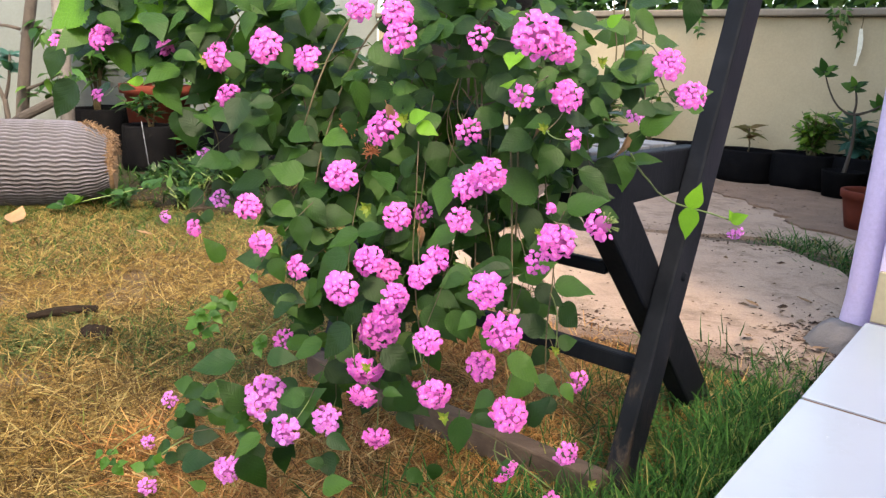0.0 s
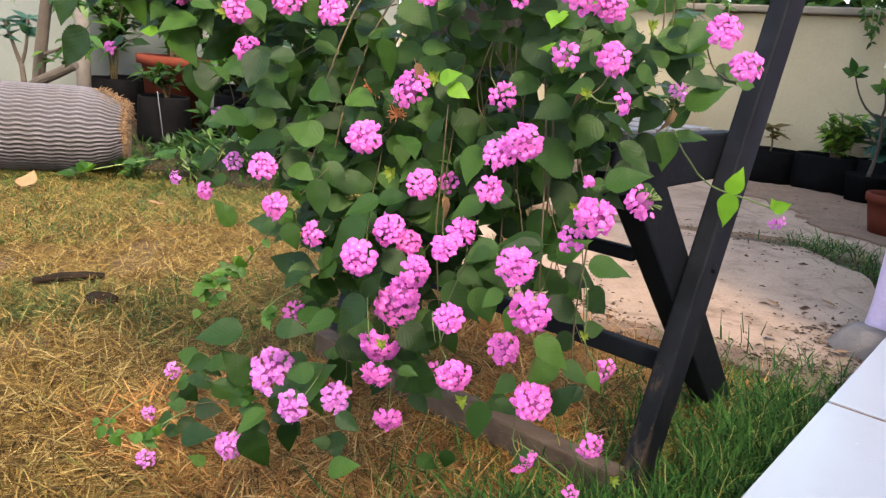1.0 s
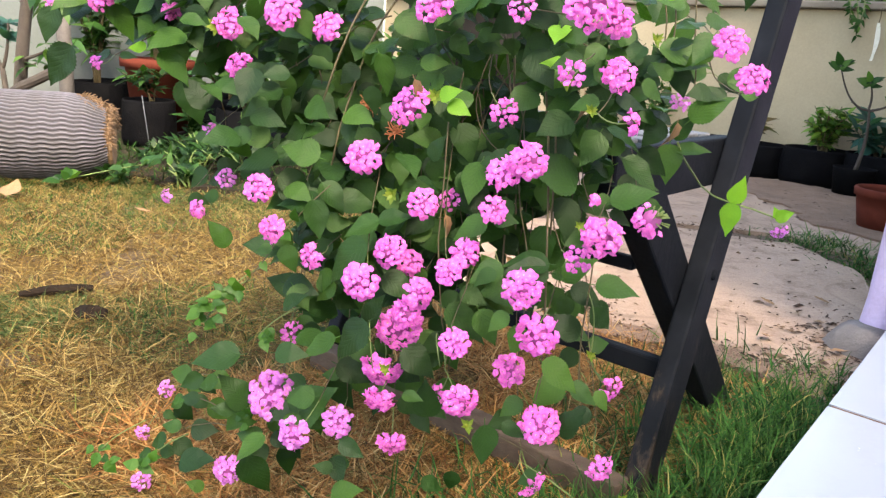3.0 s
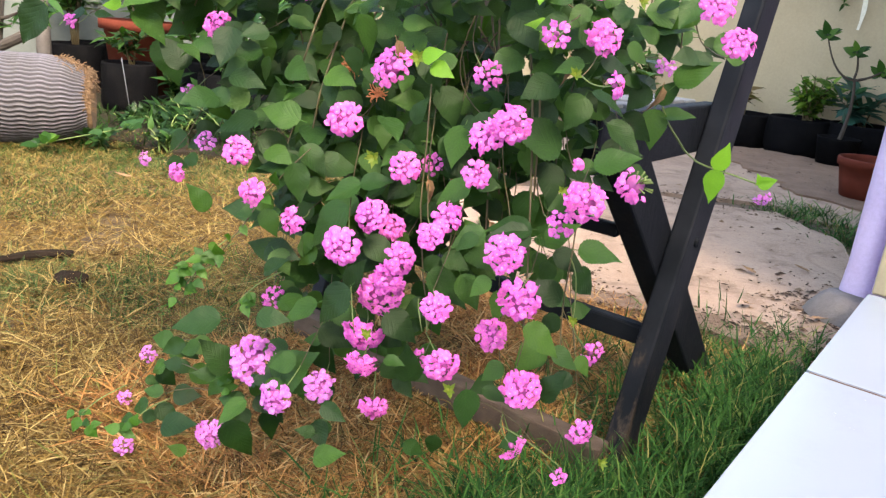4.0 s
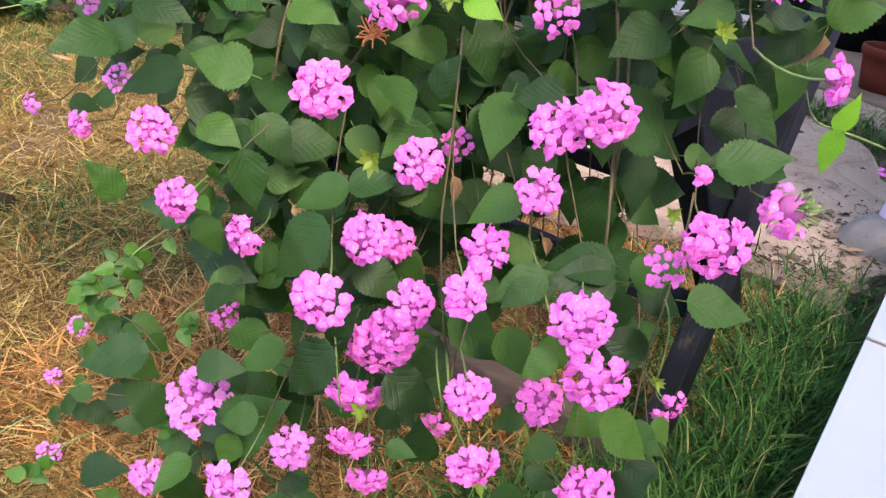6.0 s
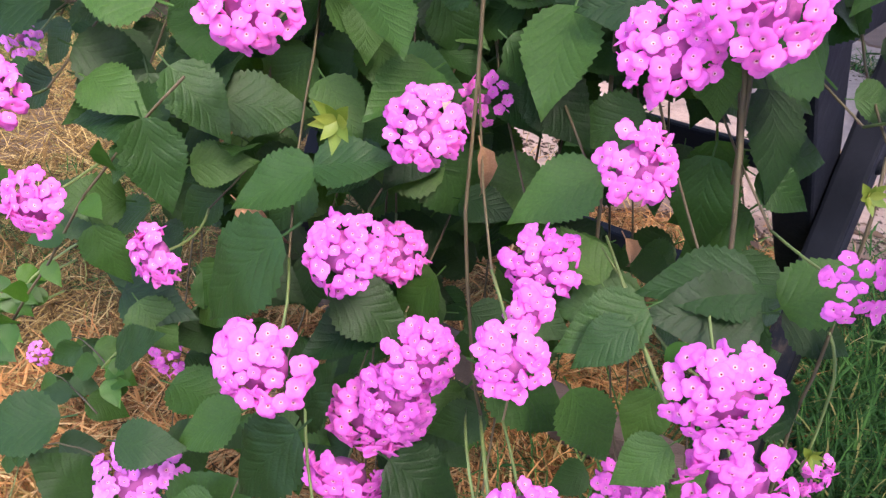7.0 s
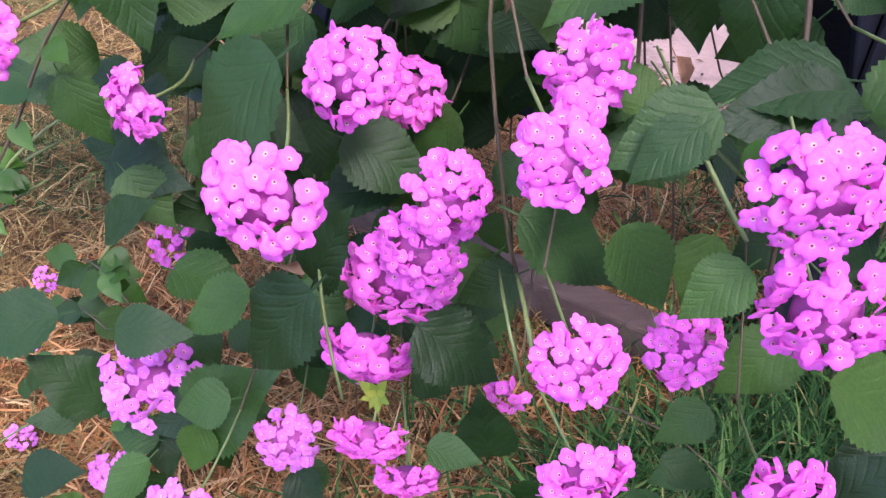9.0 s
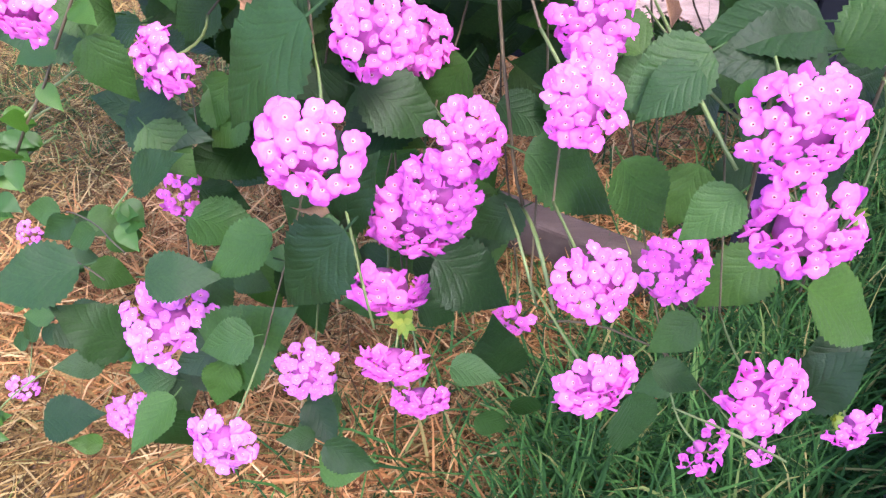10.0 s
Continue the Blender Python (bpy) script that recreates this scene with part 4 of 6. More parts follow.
head(0.177, 0.835, 0.368, 0.0171, face=(0.3,-0.9,-0.3), loose=True)
head(-0.224, 0.895, 0.371, 0.0168, loose=True)
head(-0.392, 0.996, 0.501, 0.0136, face=(-0.6, -0.8, 0.2))
head(0.178, 0.757, 0.593, 0.0190, rays=True)
head(0.126, 0.725, 0.578, 0.0208)
head(0.108, 0.750, 0.546, 0.0148, loose=True)
head(0.120, 0.761, 0.607, 0.0066, loose=True)
head(0.127, 0.664, 0.694, 0.0117, face=(0.9, -0.4, 0.2), loose=True)
head(0.126, 0.760, 0.731, 0.0183)
head(0.076, 0.704, 0.731, 0.0134, loose=True)
head(0.250, 1.014, 0.700, 0.0136, loose=True, older=True)
head(0.273, 0.822, 0.736, 0.0177)
head(0.242, 0.814, 0.769, 0.0185)
head(0.087, 0.707, 0.790, 0.0236, face=(0.2, -0.9, 0.4))
head(0.113, 0.726, 0.779, 0.0162)
head(0.028, 0.805, 0.789, 0.0155, loose=True)
head(-0.058, 0.764, 0.783, 0.0172, oval=1.2)
head(-0.063, 0.775, 0.809, 0.0190)
head(-0.113, 0.824, 0.816, 0.0153)
head(0.020, 0.827, 0.682, 0.0159, face=(0.2, -1, 0.1), loose=True)
head(-0.084, 0.840, 0.680, 0.0196, oval=1.35)
head(-0.184, 0.862, 0.756, 0.0177)
head(-0.234, 0.855, 0.769, 0.0213)
head(-0.312, 0.906, 0.753, 0.0193)
head(-0.292, 0.884, 0.704, 0.0171)
head(-0.405, 0.954, 0.763, 0.0123)
head(-0.478, 0.924, 0.771, 0.0177)
head(-0.577, 0.982, 0.765, 0.0106, loose=True)
head(-0.590, 1.106, 0.685, 0.0103, loose=True)
head(-0.357, 1.013, 0.545, 0.0144, loose=True, older=True)
head(-0.384, 1.024, 0.610, 0.0105, loose=True, older=True)
head(0.428, 1.062, 0.531, 0.0135, face=(0.1, -0.8, -0.5), loose=True, stem=False, older=True)
head(-0.023, 0.784, 0.364, 0.0121, face=(-0.3,-0.9,0.1), loose=True)
head(-0.012, 0.739, 0.533, 0.0094, stem=False)
head(-0.437, 1.000, 0.515, 0.0110, face=(-0.6, -0.8, 0.2), loose=True, older=True)
# dried heads
head(-0.103, 0.868, 0.645, 0.0102, dried=True, stem=False)
head(-0.140, 0.907, 0.672, 0.0119, dried=True, stem=False)

# leaves that stand out
leaf_from((-0.181, 0.805, 0.571), (-0.170, 0.799, 0.528))
leaf_from((-0.105, 0.801, 0.556), (-0.144, 0.797, 0.536))
leaf_from((-0.106, 0.801, 0.556), (-0.069, 0.796, 0.566))
leaf_from((-0.034, 0.764, 0.550), (-0.084, 0.761, 0.556))
leaf_from((-0.114, 0.774, 0.536), (-0.162, 0.768, 0.497))
leaf_from((0.013, 0.780, 0.572), (-0.023, 0.771, 0.557))
leaf_from((0.033, 0.747, 0.532), (-0.001, 0.737, 0.516))
leaf_from((0.082, 0.768, 0.534), (0.035, 0.758, 0.539))
leaf_from((-0.018, 0.732, 0.484), (-0.055, 0.722, 0.480))
leaf_from((-0.104, 0.745, 0.456), (-0.140, 0.737, 0.418))
leaf_from((-0.066, 0.766, 0.422), (-0.027, 0.758, 0.396))
leaf_from((-0.212, 0.804, 0.441), (-0.247, 0.796, 0.449))
leaf_from((-0.212, 0.804, 0.441), (-0.184, 0.797, 0.463))
leaf_from((-0.221, 0.796, 0.397), (-0.257, 0.787, 0.395))
leaf_from((-0.218, 0.796, 0.388), (-0.182, 0.785, 0.397))
leaf_from((-0.213, 0.807, 0.515), (-0.199, 0.799, 0.486))
leaf_from((0.026, 0.737, 0.530), (0.004, 0.727, 0.518))
leaf_from((0.082, 0.759, 0.526), (0.034, 0.749, 0.528))
leaf_from((0.038, 0.728, 0.520), (0.045, 0.720, 0.534))
leaf_from((0.043, 0.716, 0.492), (0.022, 0.710, 0.476))
leaf_from((0.089, 0.726, 0.430), (0.053, 0.718, 0.427))
leaf_from((0.082, 0.715, 0.445), (0.122, 0.710, 0.418))
leaf_from((-0.096, 0.724, 0.419), (-0.122, 0.717, 0.436))
leaf_from((-0.102, 0.743, 0.397), (-0.133, 0.737, 0.382))
leaf_from((-0.086, 0.734, 0.409), (-0.051, 0.727, 0.423))
leaf_from((-0.060, 0.733, 0.383), (-0.037, 0.726, 0.383))
leaf_from((-0.013, 0.714, 0.404), (-0.042, 0.707, 0.419))
leaf_from((-0.015, 0.714, 0.401), (-0.035, 0.706, 0.375))
leaf_from((0.050, 0.762, 0.345), (0.077, 0.754, 0.336))
leaf_from((0.031, 0.736, 0.356), (0.034, 0.729, 0.309))
leaf_from((0.110, 0.728, 0.358), (0.131, 0.724, 0.394))
leaf_from((-0.146, 0.801, 0.239), (-0.169, 0.794, 0.246))
leaf_from((-0.147, 0.803, 0.202), (-0.107, 0.793, 0.221))
leaf_from((-0.337, 0.872, 0.141), (-0.359, 0.864, 0.154))
leaf_from((-0.278, 0.828, 0.288), (-0.305, 0.817, 0.296))
leaf_from((-0.208, 0.823, 0.290), (-0.157, 0.808, 0.341))
leaf_from((-0.149, 0.802, 0.411), (-0.188, 0.796, 0.388))
leaf_from((-0.024, 0.787, 0.466), (0.028, 0.779, 0.443))
leaf_from((-0.098, 0.802, 0.492), (-0.057, 0.793, 0.477))
leaf_from((-0.108, 0.765, 0.445), (-0.091, 0.757, 0.485))
leaf_from((0.131, 0.754, 0.520), (0.175, 0.745, 0.521))
leaf_from((-0.053, 0.798, 0.628), (-0.041, 0.790, 0.657))
leaf_from((0.107, 0.822, 0.607), (0.053, 0.807, 0.648))
leaf_from((0.142, 0.800, 0.600), (0.187, 0.791, 0.619))
leaf_from((-0.221, 0.806, 0.395), (-0.271, 0.798, 0.383))
leaf_from((-0.275, 0.838, 0.361), (-0.334, 0.826, 0.351))
leaf_from((-0.366, 0.863, 0.185), (-0.318, 0.855, 0.201))
leaf_from((-0.270, 0.845, 0.215), (-0.240, 0.838, 0.162))
leaf_from((-0.411, 0.952, 0.222), (-0.395, 0.945, 0.231))
leaf_from((-0.153, 0.770, 0.347), (-0.106, 0.758, 0.362))
leaf_from((0.013, 0.762, 0.477), (0.035, 0.754, 0.441))
leaf_from((0.126, 0.784, 0.451), (0.091, 0.775, 0.475))
leaf_from((0.117, 0.804, 0.387), (0.082, 0.795, 0.356))
leaf_from((0.156, 0.805, 0.376), (0.173, 0.795, 0.357))
leaf_from((-0.306, 0.882, 0.485), (-0.327, 0.874, 0.519))
leaf_from((-0.181, 0.835, 0.562), (-0.231, 0.832, 0.565))
leaf_from((-0.264, 0.838, 0.291), (-0.295, 0.829, 0.336))
leaf_from((-0.033, 0.761, 0.345), (-0.038, 0.752, 0.393))
leaf_from((-0.079, 0.874, 0.725), (-0.048, 0.869, 0.733))
leaf_from((-0.144, 0.806, 0.507), (-0.110, 0.794, 0.491))
leaf_from((-0.336, 0.901, 0.653), (-0.364, 0.893, 0.690))
leaf_from((0.100, 0.780, 0.516), (0.128, 0.772, 0.545))
leaf_from((0.112, 0.800, 0.500), (0.150, 0.792, 0.489))
leaf_from((0.119, 0.760, 0.402), (0.151, 0.752, 0.386))
leaf_from((0.064, 0.800, 0.449), (0.053, 0.792, 0.414))
leaf_from((0.070, 0.770, 0.373), (0.046, 0.762, 0.356))
leaf_from((0.144, 0.750, 0.378), (0.116, 0.742, 0.363))
leaf_from((-0.147, 0.740, 0.331), (-0.126, 0.732, 0.321))
leaf_from((-0.127, 0.740, 0.315), (-0.098, 0.732, 0.302))
leaf_from((-0.279, 0.790, 0.247), (-0.288, 0.782, 0.272))
# the spray of pointed leaves beyond the seat
leaf_from((0.164, 0.920, 0.731), (0.200, 0.910, 0.759))
leaf_from((0.194, 0.920, 0.764), (0.255, 0.910, 0.748))
leaf_from((0.199, 0.930, 0.757), (0.245, 0.920, 0.731))
leaf_from((0.201, 0.910, 0.743), (0.248, 0.900, 0.752))
leaf_from((0.251, 0.930, 0.717), (0.285, 0.920, 0.712))
leaf_from((0.242, 0.920, 0.684), (0.278, 0.910, 0.723))
leaf_from((0.214, 0.930, 0.689), (0.177, 0.920, 0.670))
leaf_from((0.220, 0.920, 0.679), (0.195, 0.910, 0.697))
leaf_from((0.228, 0.930, 0.660), (0.244, 0.920, 0.692))
leaf_from((0.223, 0.920, 0.654), (0.223, 0.910, 0.607))
leaf_from((0.231, 0.920, 0.647), (0.270, 0.910, 0.652))
leaf_from((0.226, 0.920, 0.851), (0.211, 0.910, 0.821))
leaf_from((0.287, 0.920, 0.853), (0.286, 0.910, 0.813))
leaf_from((0.256, 0.930, 0.829), (0.258, 0.920, 0.798))
leaf_from((0.158, 0.850, 0.641), (0.199, 0.840, 0.609))

# inner foliage between the stems
def bush_span(z):
    """Left and right reach of the foliage at a height."""
    table = ((0.18, -0.30, -0.02), (0.26, -0.30, 0.10), (0.36, -0.24, 0.12), (0.45, -0.22, 0.10), (0.55, -0.25, 0.15), (0.63, -0.29, 0.16), (0.70, -0.37, 0.15), (0.80, -0.60, 0.14), (0.95, -0.60, 0.14))
    for (z0, l0, r0), (z1, l1, r1) in zip(table, table[1:]):
        if z <= z1:
            t = max(0, (z - z0) / (z1 - z0))
            return l0 + (l1 - l0) * t, r0 + (r1 - r0) * t
    return -0.62, 0.34


for k in range(1150):
    z = 0.20 + 0.72 * rng.random() ** 0.75
    l, r = bush_span(z)
    x = rng.uniform(l, r)
    if z < 0.44 and rng.random() < 0.72 - 0.2 * (x < -0.05):
        continue
    back = rng.random()
    y = 0.83 + 0.22 * back + (0.10 * max(0, -0.25 - x) / 0.3) - (0.02 if z < 0.5 else 0)
    out = Vector((rng.uniform(-1, 1), rng.uniform(-0.7, 0.1), rng.uniform(-0.9, 0.2)))
    up = Vector((rng.uniform(-.4, .4), rng.uniform(-0.9, -0.2), rng.uniform(0.3, 0.9)))
    add_leaf((x, y, z), out, up, rng.uniform(0.030, 0.052), rng)

for k in range(420):
    z = rng.uniform(0.55, 0.95)
    l, r = bush_span(z)
    x = rng.uniform(l * 0.9, min(r, 0.12))
    out = Vector((rng.uniform(-1, 1), rng.uniform(-0.7, 0.1), rng.uniform(-0.9, 0.2)))
    add_leaf((x, rng.uniform(1.02, 1.16), z), out, Vector((rng.uniform(-.4, .4), -0.6, rng.uniform(0.2, 0.9))), rng.uniform(0.036, 0.058), rng)

# stalks that show between the heads
for run, rad in ((((-0.110, 0.790, 0.448), (-0.102, 0.738, 0.466), (-0.094, 0.734, 0.409)), 0.0009), (((-0.030, 0.800, 0.428), (-0.033, 0.742, 0.462), (-0.022, 0.735, 0.419)), 0.0009), (((-0.023, 0.800, 0.428), (-0.024, 0.738, 0.464), (-0.016, 0.728, 0.423)), 0.0012),
                 (((0.025, 0.802, 0.533), (0.040, 0.748, 0.501), (0.049, 0.735, 0.489)), 0.0012), (((0.024, 0.802, 0.527), (0.050, 0.768, 0.496), (0.063, 0.755, 0.495)), 0.0009), (((0.074, 0.774, 0.295), (0.110, 0.767, 0.281), (0.150, 0.761, 0.255)), 0.0011)):
    stalk_runs.append((bez(*run, 6), [rad * k for k in (0.5, 0.7, 0.8, 0.85, 0.85, 0.8, 0.7)]))
long_stem = bez((-0.039, 0.827, 0.667), (-0.038, 0.802, 0.574), (-0.035, 0.801, 0.523), 6) + bez((-0.035, 0.801, 0.523), (-0.033, 0.791, 0.472), (-0.023, 0.787, 0.436), 6)[1:]
stem_runs.append((long_stem, 0.0009))
# a thin side twig with small leaves at the edge of the bush
twig = bez((-0.166, 0.820, 0.586), (-0.216, 0.808, 0.534), (-0.263, 0.803, 0.457), 8)
stem_runs.append((twig, 0.0007))
for k, (i, s) in enumerate(((3, 0.020), (4, 0.016), (5, 0.019), (6, 0.015), (7, 0.017), (8, 0.016), (8, 0.020))):
    add_leaf(twig[i], (rng.uniform(-1, 1), -0.4, rng.uniform(-0.6, 0.6)), (0, -0.8, 0.6), s, rng, False, True)
# main stems from the pot
for k in range(8):
    z = rng.uniform(0.3, 0.78)
    l, r = bush_span(z)
    x = rng.uniform(l * 0.85, r * 0.85)
    end = Vector((x, rng.uniform(0.78, 0.98), z))
    start = ROOT + Vector((rng.uniform(-.08, .08), rng.uniform(-.08, .04), 0.02))
    over = Vector((start.x * 0.3 + x * 0.7, end.y + 0.03, max(0.86, z + 0.25) + rng.uniform(0, 0.08)))
    stem_runs.append((bez(start, over, end, 14), [0.0022 - 0.0011 * i / 14 for i in range(15)]))

# a long shoot that reaches past the post, with three bright leaves and a small head
shoot = bez((0.229, 0.908, 0.658), (0.280, 0.995, 0.588), (0.352, 1.060, 0.566), 8) + bez((0.352, 1.060, 0.566), (0.392, 1.066, 0.556), (0.424, 1.064, 0.548), 5)[1:]
stalk_runs.append((shoot, 0.0013))
for p, o, s in (((0.353, 1.058, 0.566), (0.42, -0.25, 1), 0.040), ((0.352, 1.058, 0.566), (0.06, -0.2, -1), 0.049), ((0.418, 1.063, 0.549), (1, -0.3, 0.45), 0.027), ((0.421, 1.063, 0.550), (-0.3, -0.3, 0.8), 0.017)):
    add_leaf(Vector(p), Vector(o), Vector((0.3, -1, 0.2)), s, rng, True)
# long bright leaves at the far end of the bush
for p, q in (((-0.534, 0.949, 0.711), (-0.581, 0.948, 0.645)), ((-0.375, 0.931, 0.685), (-0.356, 0.922, 0.613)), ((-0.523, 0.929, 0.813), (-0.605, 0.917, 0.789)), ((-0.431, 0.930, 0.818), (-0.487, 0.919, 0.788)), ((-0.554, 0.949, 0.757), (-0.570, 0.938, 0.701))):
    add_leaf(Vector(p), Vector(q) - Vector(p), Vector((0.1, -0.9, 0.4)), (Vector(q) - Vector(p)).length * 0.8, rng)
# buds: stars of small pointed yellow-green leaves; dead curled leaves caught in the bush
def bud_star(at, face, size, count=9):
    rr = random.Random(int(abs(at[0]) * 9001 + at[2] * 777))
    m = place(at, Vector(face).orthogonal(), face)
    arr = leaf_arrays(1.0, 0.5, 5, 0.2, -0.25, 0, 0.0, 0.02)
    pieces = []
    for k in range(count):
        a = k * 2.4
        e = 0.15 + 0.75 * k / count
        pieces.append((arr, TO_ROOT @ m @ place((0, 0, 0), (math.cos(a), math.sin(a), e), (0, 0, 1), size * rr.uniform(0.75, 1.1) * (1 - 0.35 * k / count))))
    ob = joined("bud", pieces, BUD, lantana)
    ob["label"] = "yellow-green leafy bud"


for at, face, size in (((-0.086, 0.750, 0.596), (-0.2, -1, 0.1), 0.014), ((-0.050, 0.759, 0.697), (0, -1, 0.2), 0.012), ((0.166, 0.804, 0.768), (0.2, -1, 0.3), 0.011), ((0.075, 0.741, 0.721), (0.2, -1, 0.2), 0.012),
                       ((0.104, 0.751, 0.695), (0, -1, 0.4), 0.010), ((-0.327, 0.901, 0.747), (0, -1, 0.3), 0.014), ((0.108, 0.762, 0.578), (0.1, -1, 0.3), 0.010), ((0.205, 0.805, 0.238), (0.4, -0.8, 0.4), 0.012), ((0.142, 0.786, 0.427), (0.1, -0.9, 0.3), 0.009), ((-0.081, 0.740, 0.406), (0, -0.8, 0.6), 0.010), ((0.013, 0.738, 0.351), (0.1, -0.8, 0.6), 0.012)):
    bud_star(at, face, size)
for at, along, size in (((-0.034, 0.818, 0.565), (0.3, -0.1, -1), 0.030), ((-0.152, 0.835, 0.519), (0.7, -0.2, -0.6), 0.032), ((0.101, 0.801, 0.711), (0.1, 0, -1), 0.034), ((0.215, 0.866, 0.684), (-0.2, 0, -1), 0.034), ((-0.116, 0.801, 0.432), (-0.8, -0.1, -0.5), 0.028), ((0.039, 0.823, 0.522), (0.5, 0, -0.8), 0.026), ((-0.080, 0.832, 0.709), (0.4, 0, -1), 0.034)):
    arr = leaf_arrays(1.0, 0.34, 8, 1.3, 0.7, 0.9, 0.10)
    ob = new("dead_leaf", mesh_from("dead_leaf", *arr, DEAD_LEAF))
    ob.parent = lantana
    ob.matrix_local = TO_ROOT @ place(at, along, (0.3, -0.9, 0.2), size)
    ob["label"] = "curled brown dead leaf"
# leaves on top; the pale ones carry the light falling through in their colour
for k in range(46):
    z = rng.uniform(0.70, 0.90)
    add_leaf((rng.uniform(0.02, 0.24), rng.uniform(0.80, 0.95), z), (rng.uniform(-1, 1), rng.uniform(-0.6, 0.1), rng.uniform(-0.6, 0.4)), (rng.uniform(-.4, .4), -0.7, 0.7), rng.uniform(0.028, 0.046), rng, k % 7 == 0)
# a looser spray of leaves beyond the seat
for k in range(24):
    p = (rng.uniform(0.13, 0.215), rng.uniform(0.86, 0.95), rng.uniform(0.665, 0.775))
    add_leaf(p, (rng.uniform(-1, 1), rng.uniform(-0.6, 0.0), rng.uniform(-0.8, 0.3)), (rng.uniform(-.4, .4), -0.7, 0.7), rng.uniform(0.028, 0.044), rng)
for k in range(70):
    p = (rng.uniform(-0.58, -0.30), rng.uniform(0.93, 1.04), rng.uniform(0.74, 0.92))
    add_leaf(p, (rng.uniform(-1, 1), rng.uniform(-0.6, 0.0), rng.uniform(-0.9, 0.2)), (rng.uniform(-.4, .4), -0.7, 0.7), rng.uniform(0.032, 0.055), rng)
# pale leaves at the far end, on top, their backlight put into the colour
for p, q in (((-0.495, 0.93, 0.818), (-0.560, 0.92, 0.786)), ((-0.395, 0.93, 0.822), (-0.450, 0.92, 0.796)), ((-0.525, 0.94, 0.80), (-0.515, 0.93, 0.845)), ((-0.47, 0.94, 0.83), (-0.50, 0.93, 0.86)), ((-0.35, 0.93, 0.84), (-0.33, 0.92, 0.80))):
    add_leaf(Vector(p), Vector(q) - Vector(p), Vector((0.1, -0.9, 0.4)), (Vector(q) - Vector(p)).length, rng, True)
# a bare hanging stem with a side shoot, beside the crossed legs
hanging = bez((0.132, 0.800, 0.580), (0.133, 0.790, 0.530), (0.129, 0.790, 0.491), 5) + bez((0.129, 0.790, 0.491), (0.129, 0.790, 0.440), (0.135, 0.792, 0.370), 7)[1:]
stem_runs.append((hanging, 0.0009))
stalk_runs.append((bez((0.130, 0.790, 0.499), (0.144, 0.790, 0.478), (0.142, 0.790, 0.427), 7) + bez((0.142, 0.790, 0.427), (0.148, 0.795, 0.405), (0.170, 0.830, 0.374), 5)[1:], 0.0008))
# sprigs of small fresh leaves at the low edge of the bush
for c, count in (((-0.325, 0.86, 0.408), 11), ((-0.300, 0.865, 0.432), 11), ((-0.338, 0.86, 0.384), 5), ((-0.474, 0.86, 0.190), 7), ((-0.415, 0.86, 0.176), 8), ((-0.284, 0.86, 0.262), 7), ((-0.262, 0.87, 0.375), 6)):
    root = Vector(c) + Vector((0.05, 0.03, 0.035))
    stalk_runs.append((bez(root, Vector(c) + Vector((0.02, 0.01, 0.025)), c, 5), 0.0008))
    for k in range(count):
        add_leaf(Vector(c) + Vector((rng.uniform(-.012, .016), rng.uniform(-.01, .01), rng.uniform(-.012, .014))), (rng.uniform(-1, 1), rng.uniform(-0.6, 0.2), rng.uniform(-0.7, 0.6)), (rng.uniform(-.4, .4), -0.7, 0.7), rng.uniform(0.013, 0.022), rng, False, True)
# thin stems that hang past the wall
for a, b, c in (((0.228, 0.94, 0.86), (0.236, 0.93, 0.79), (0.243, 0.925, 0.712)), ((0.209, 0.94, 0.86), (0.207, 0.93, 0.80), (0.211, 0.93, 0.766)), ((0.190, 0.94, 0.86), (0.199, 0.93, 0.80), (0.202, 0.93, 0.752))):
    stem_runs.append((bez(a, b, c, 7), 0.0010))
# young tips
for p, o in (((-0.406, 0.951, 0.726), (-0.6, -0.4, 0.5)), ((-0.432, 0.940, 0.716), (-1, -0.2, 0.1)), ((-0.391, 0.951, 0.731), (0.7, -0.4, 0.7)), ((0.089, 0.701, 0.772), (-0.8, -0.3, 0.5)),
             ((0.115, 0.722, 0.751), (0.7, -0.4, 0.3)),              ((-0.050, 0.816, 0.693), (0.8, -0.4, 0.5)), ((-0.040, 0.817, 0.687), (0.9, -0.4, -0.2)), ((0.166, 0.784, 0.807), (0.5, -0.5, 0.6))):
    add_leaf(Vector(p), Vector(o), Vector((0, -0.8, 0.6)), rng.uniform(0.018, 0.028), rng, True)

def covers(rec):
    """Whether a leaf would hang right before a flower head; the heads push through to the open side."""
    for spot, reach in (((0, 0.5, 0), 0.85), ((0, 0.15, 0), 0.7), ((0, 0.85, 0), 0.75), ((-0.28, 0.45, 0), 0.7), ((0.28, 0.45, 0), 0.7)):
        q = rec[0] @ Vector(spot)
        for c, size in head_places:
            for way in TO_OPEN:
                a = (q - c).dot(way)
                if 0.0 < a < 0.16 and ((q - c) - way * a).length < size * reach:
                    return True
    return False


TO_OPEN = (Vector((0.05, -0.87, 0.49)), Vector((0.05, -0.70, 0.71)))
near_leaves = [q for q in near_leaves if not covers(q)]
inner_leaves = [q for q in inner_leaves if not covers(q)]
near_leaves.sort(key=lambda q: (not (q[2] or q[3]), q[0].translation.y))
for m, kind, young, first in near_leaves[:300]:
    small = first and m.to_scale().y < 0.023
    ob = new("leaf", YOUNG_LIT_MESHES[kind % 2] if young else FRESH_MESHES[kind % 2] if small else LEAF_MESHES[kind])
    ob.parent = lantana
    ob.matrix_local = TO_ROOT @ m
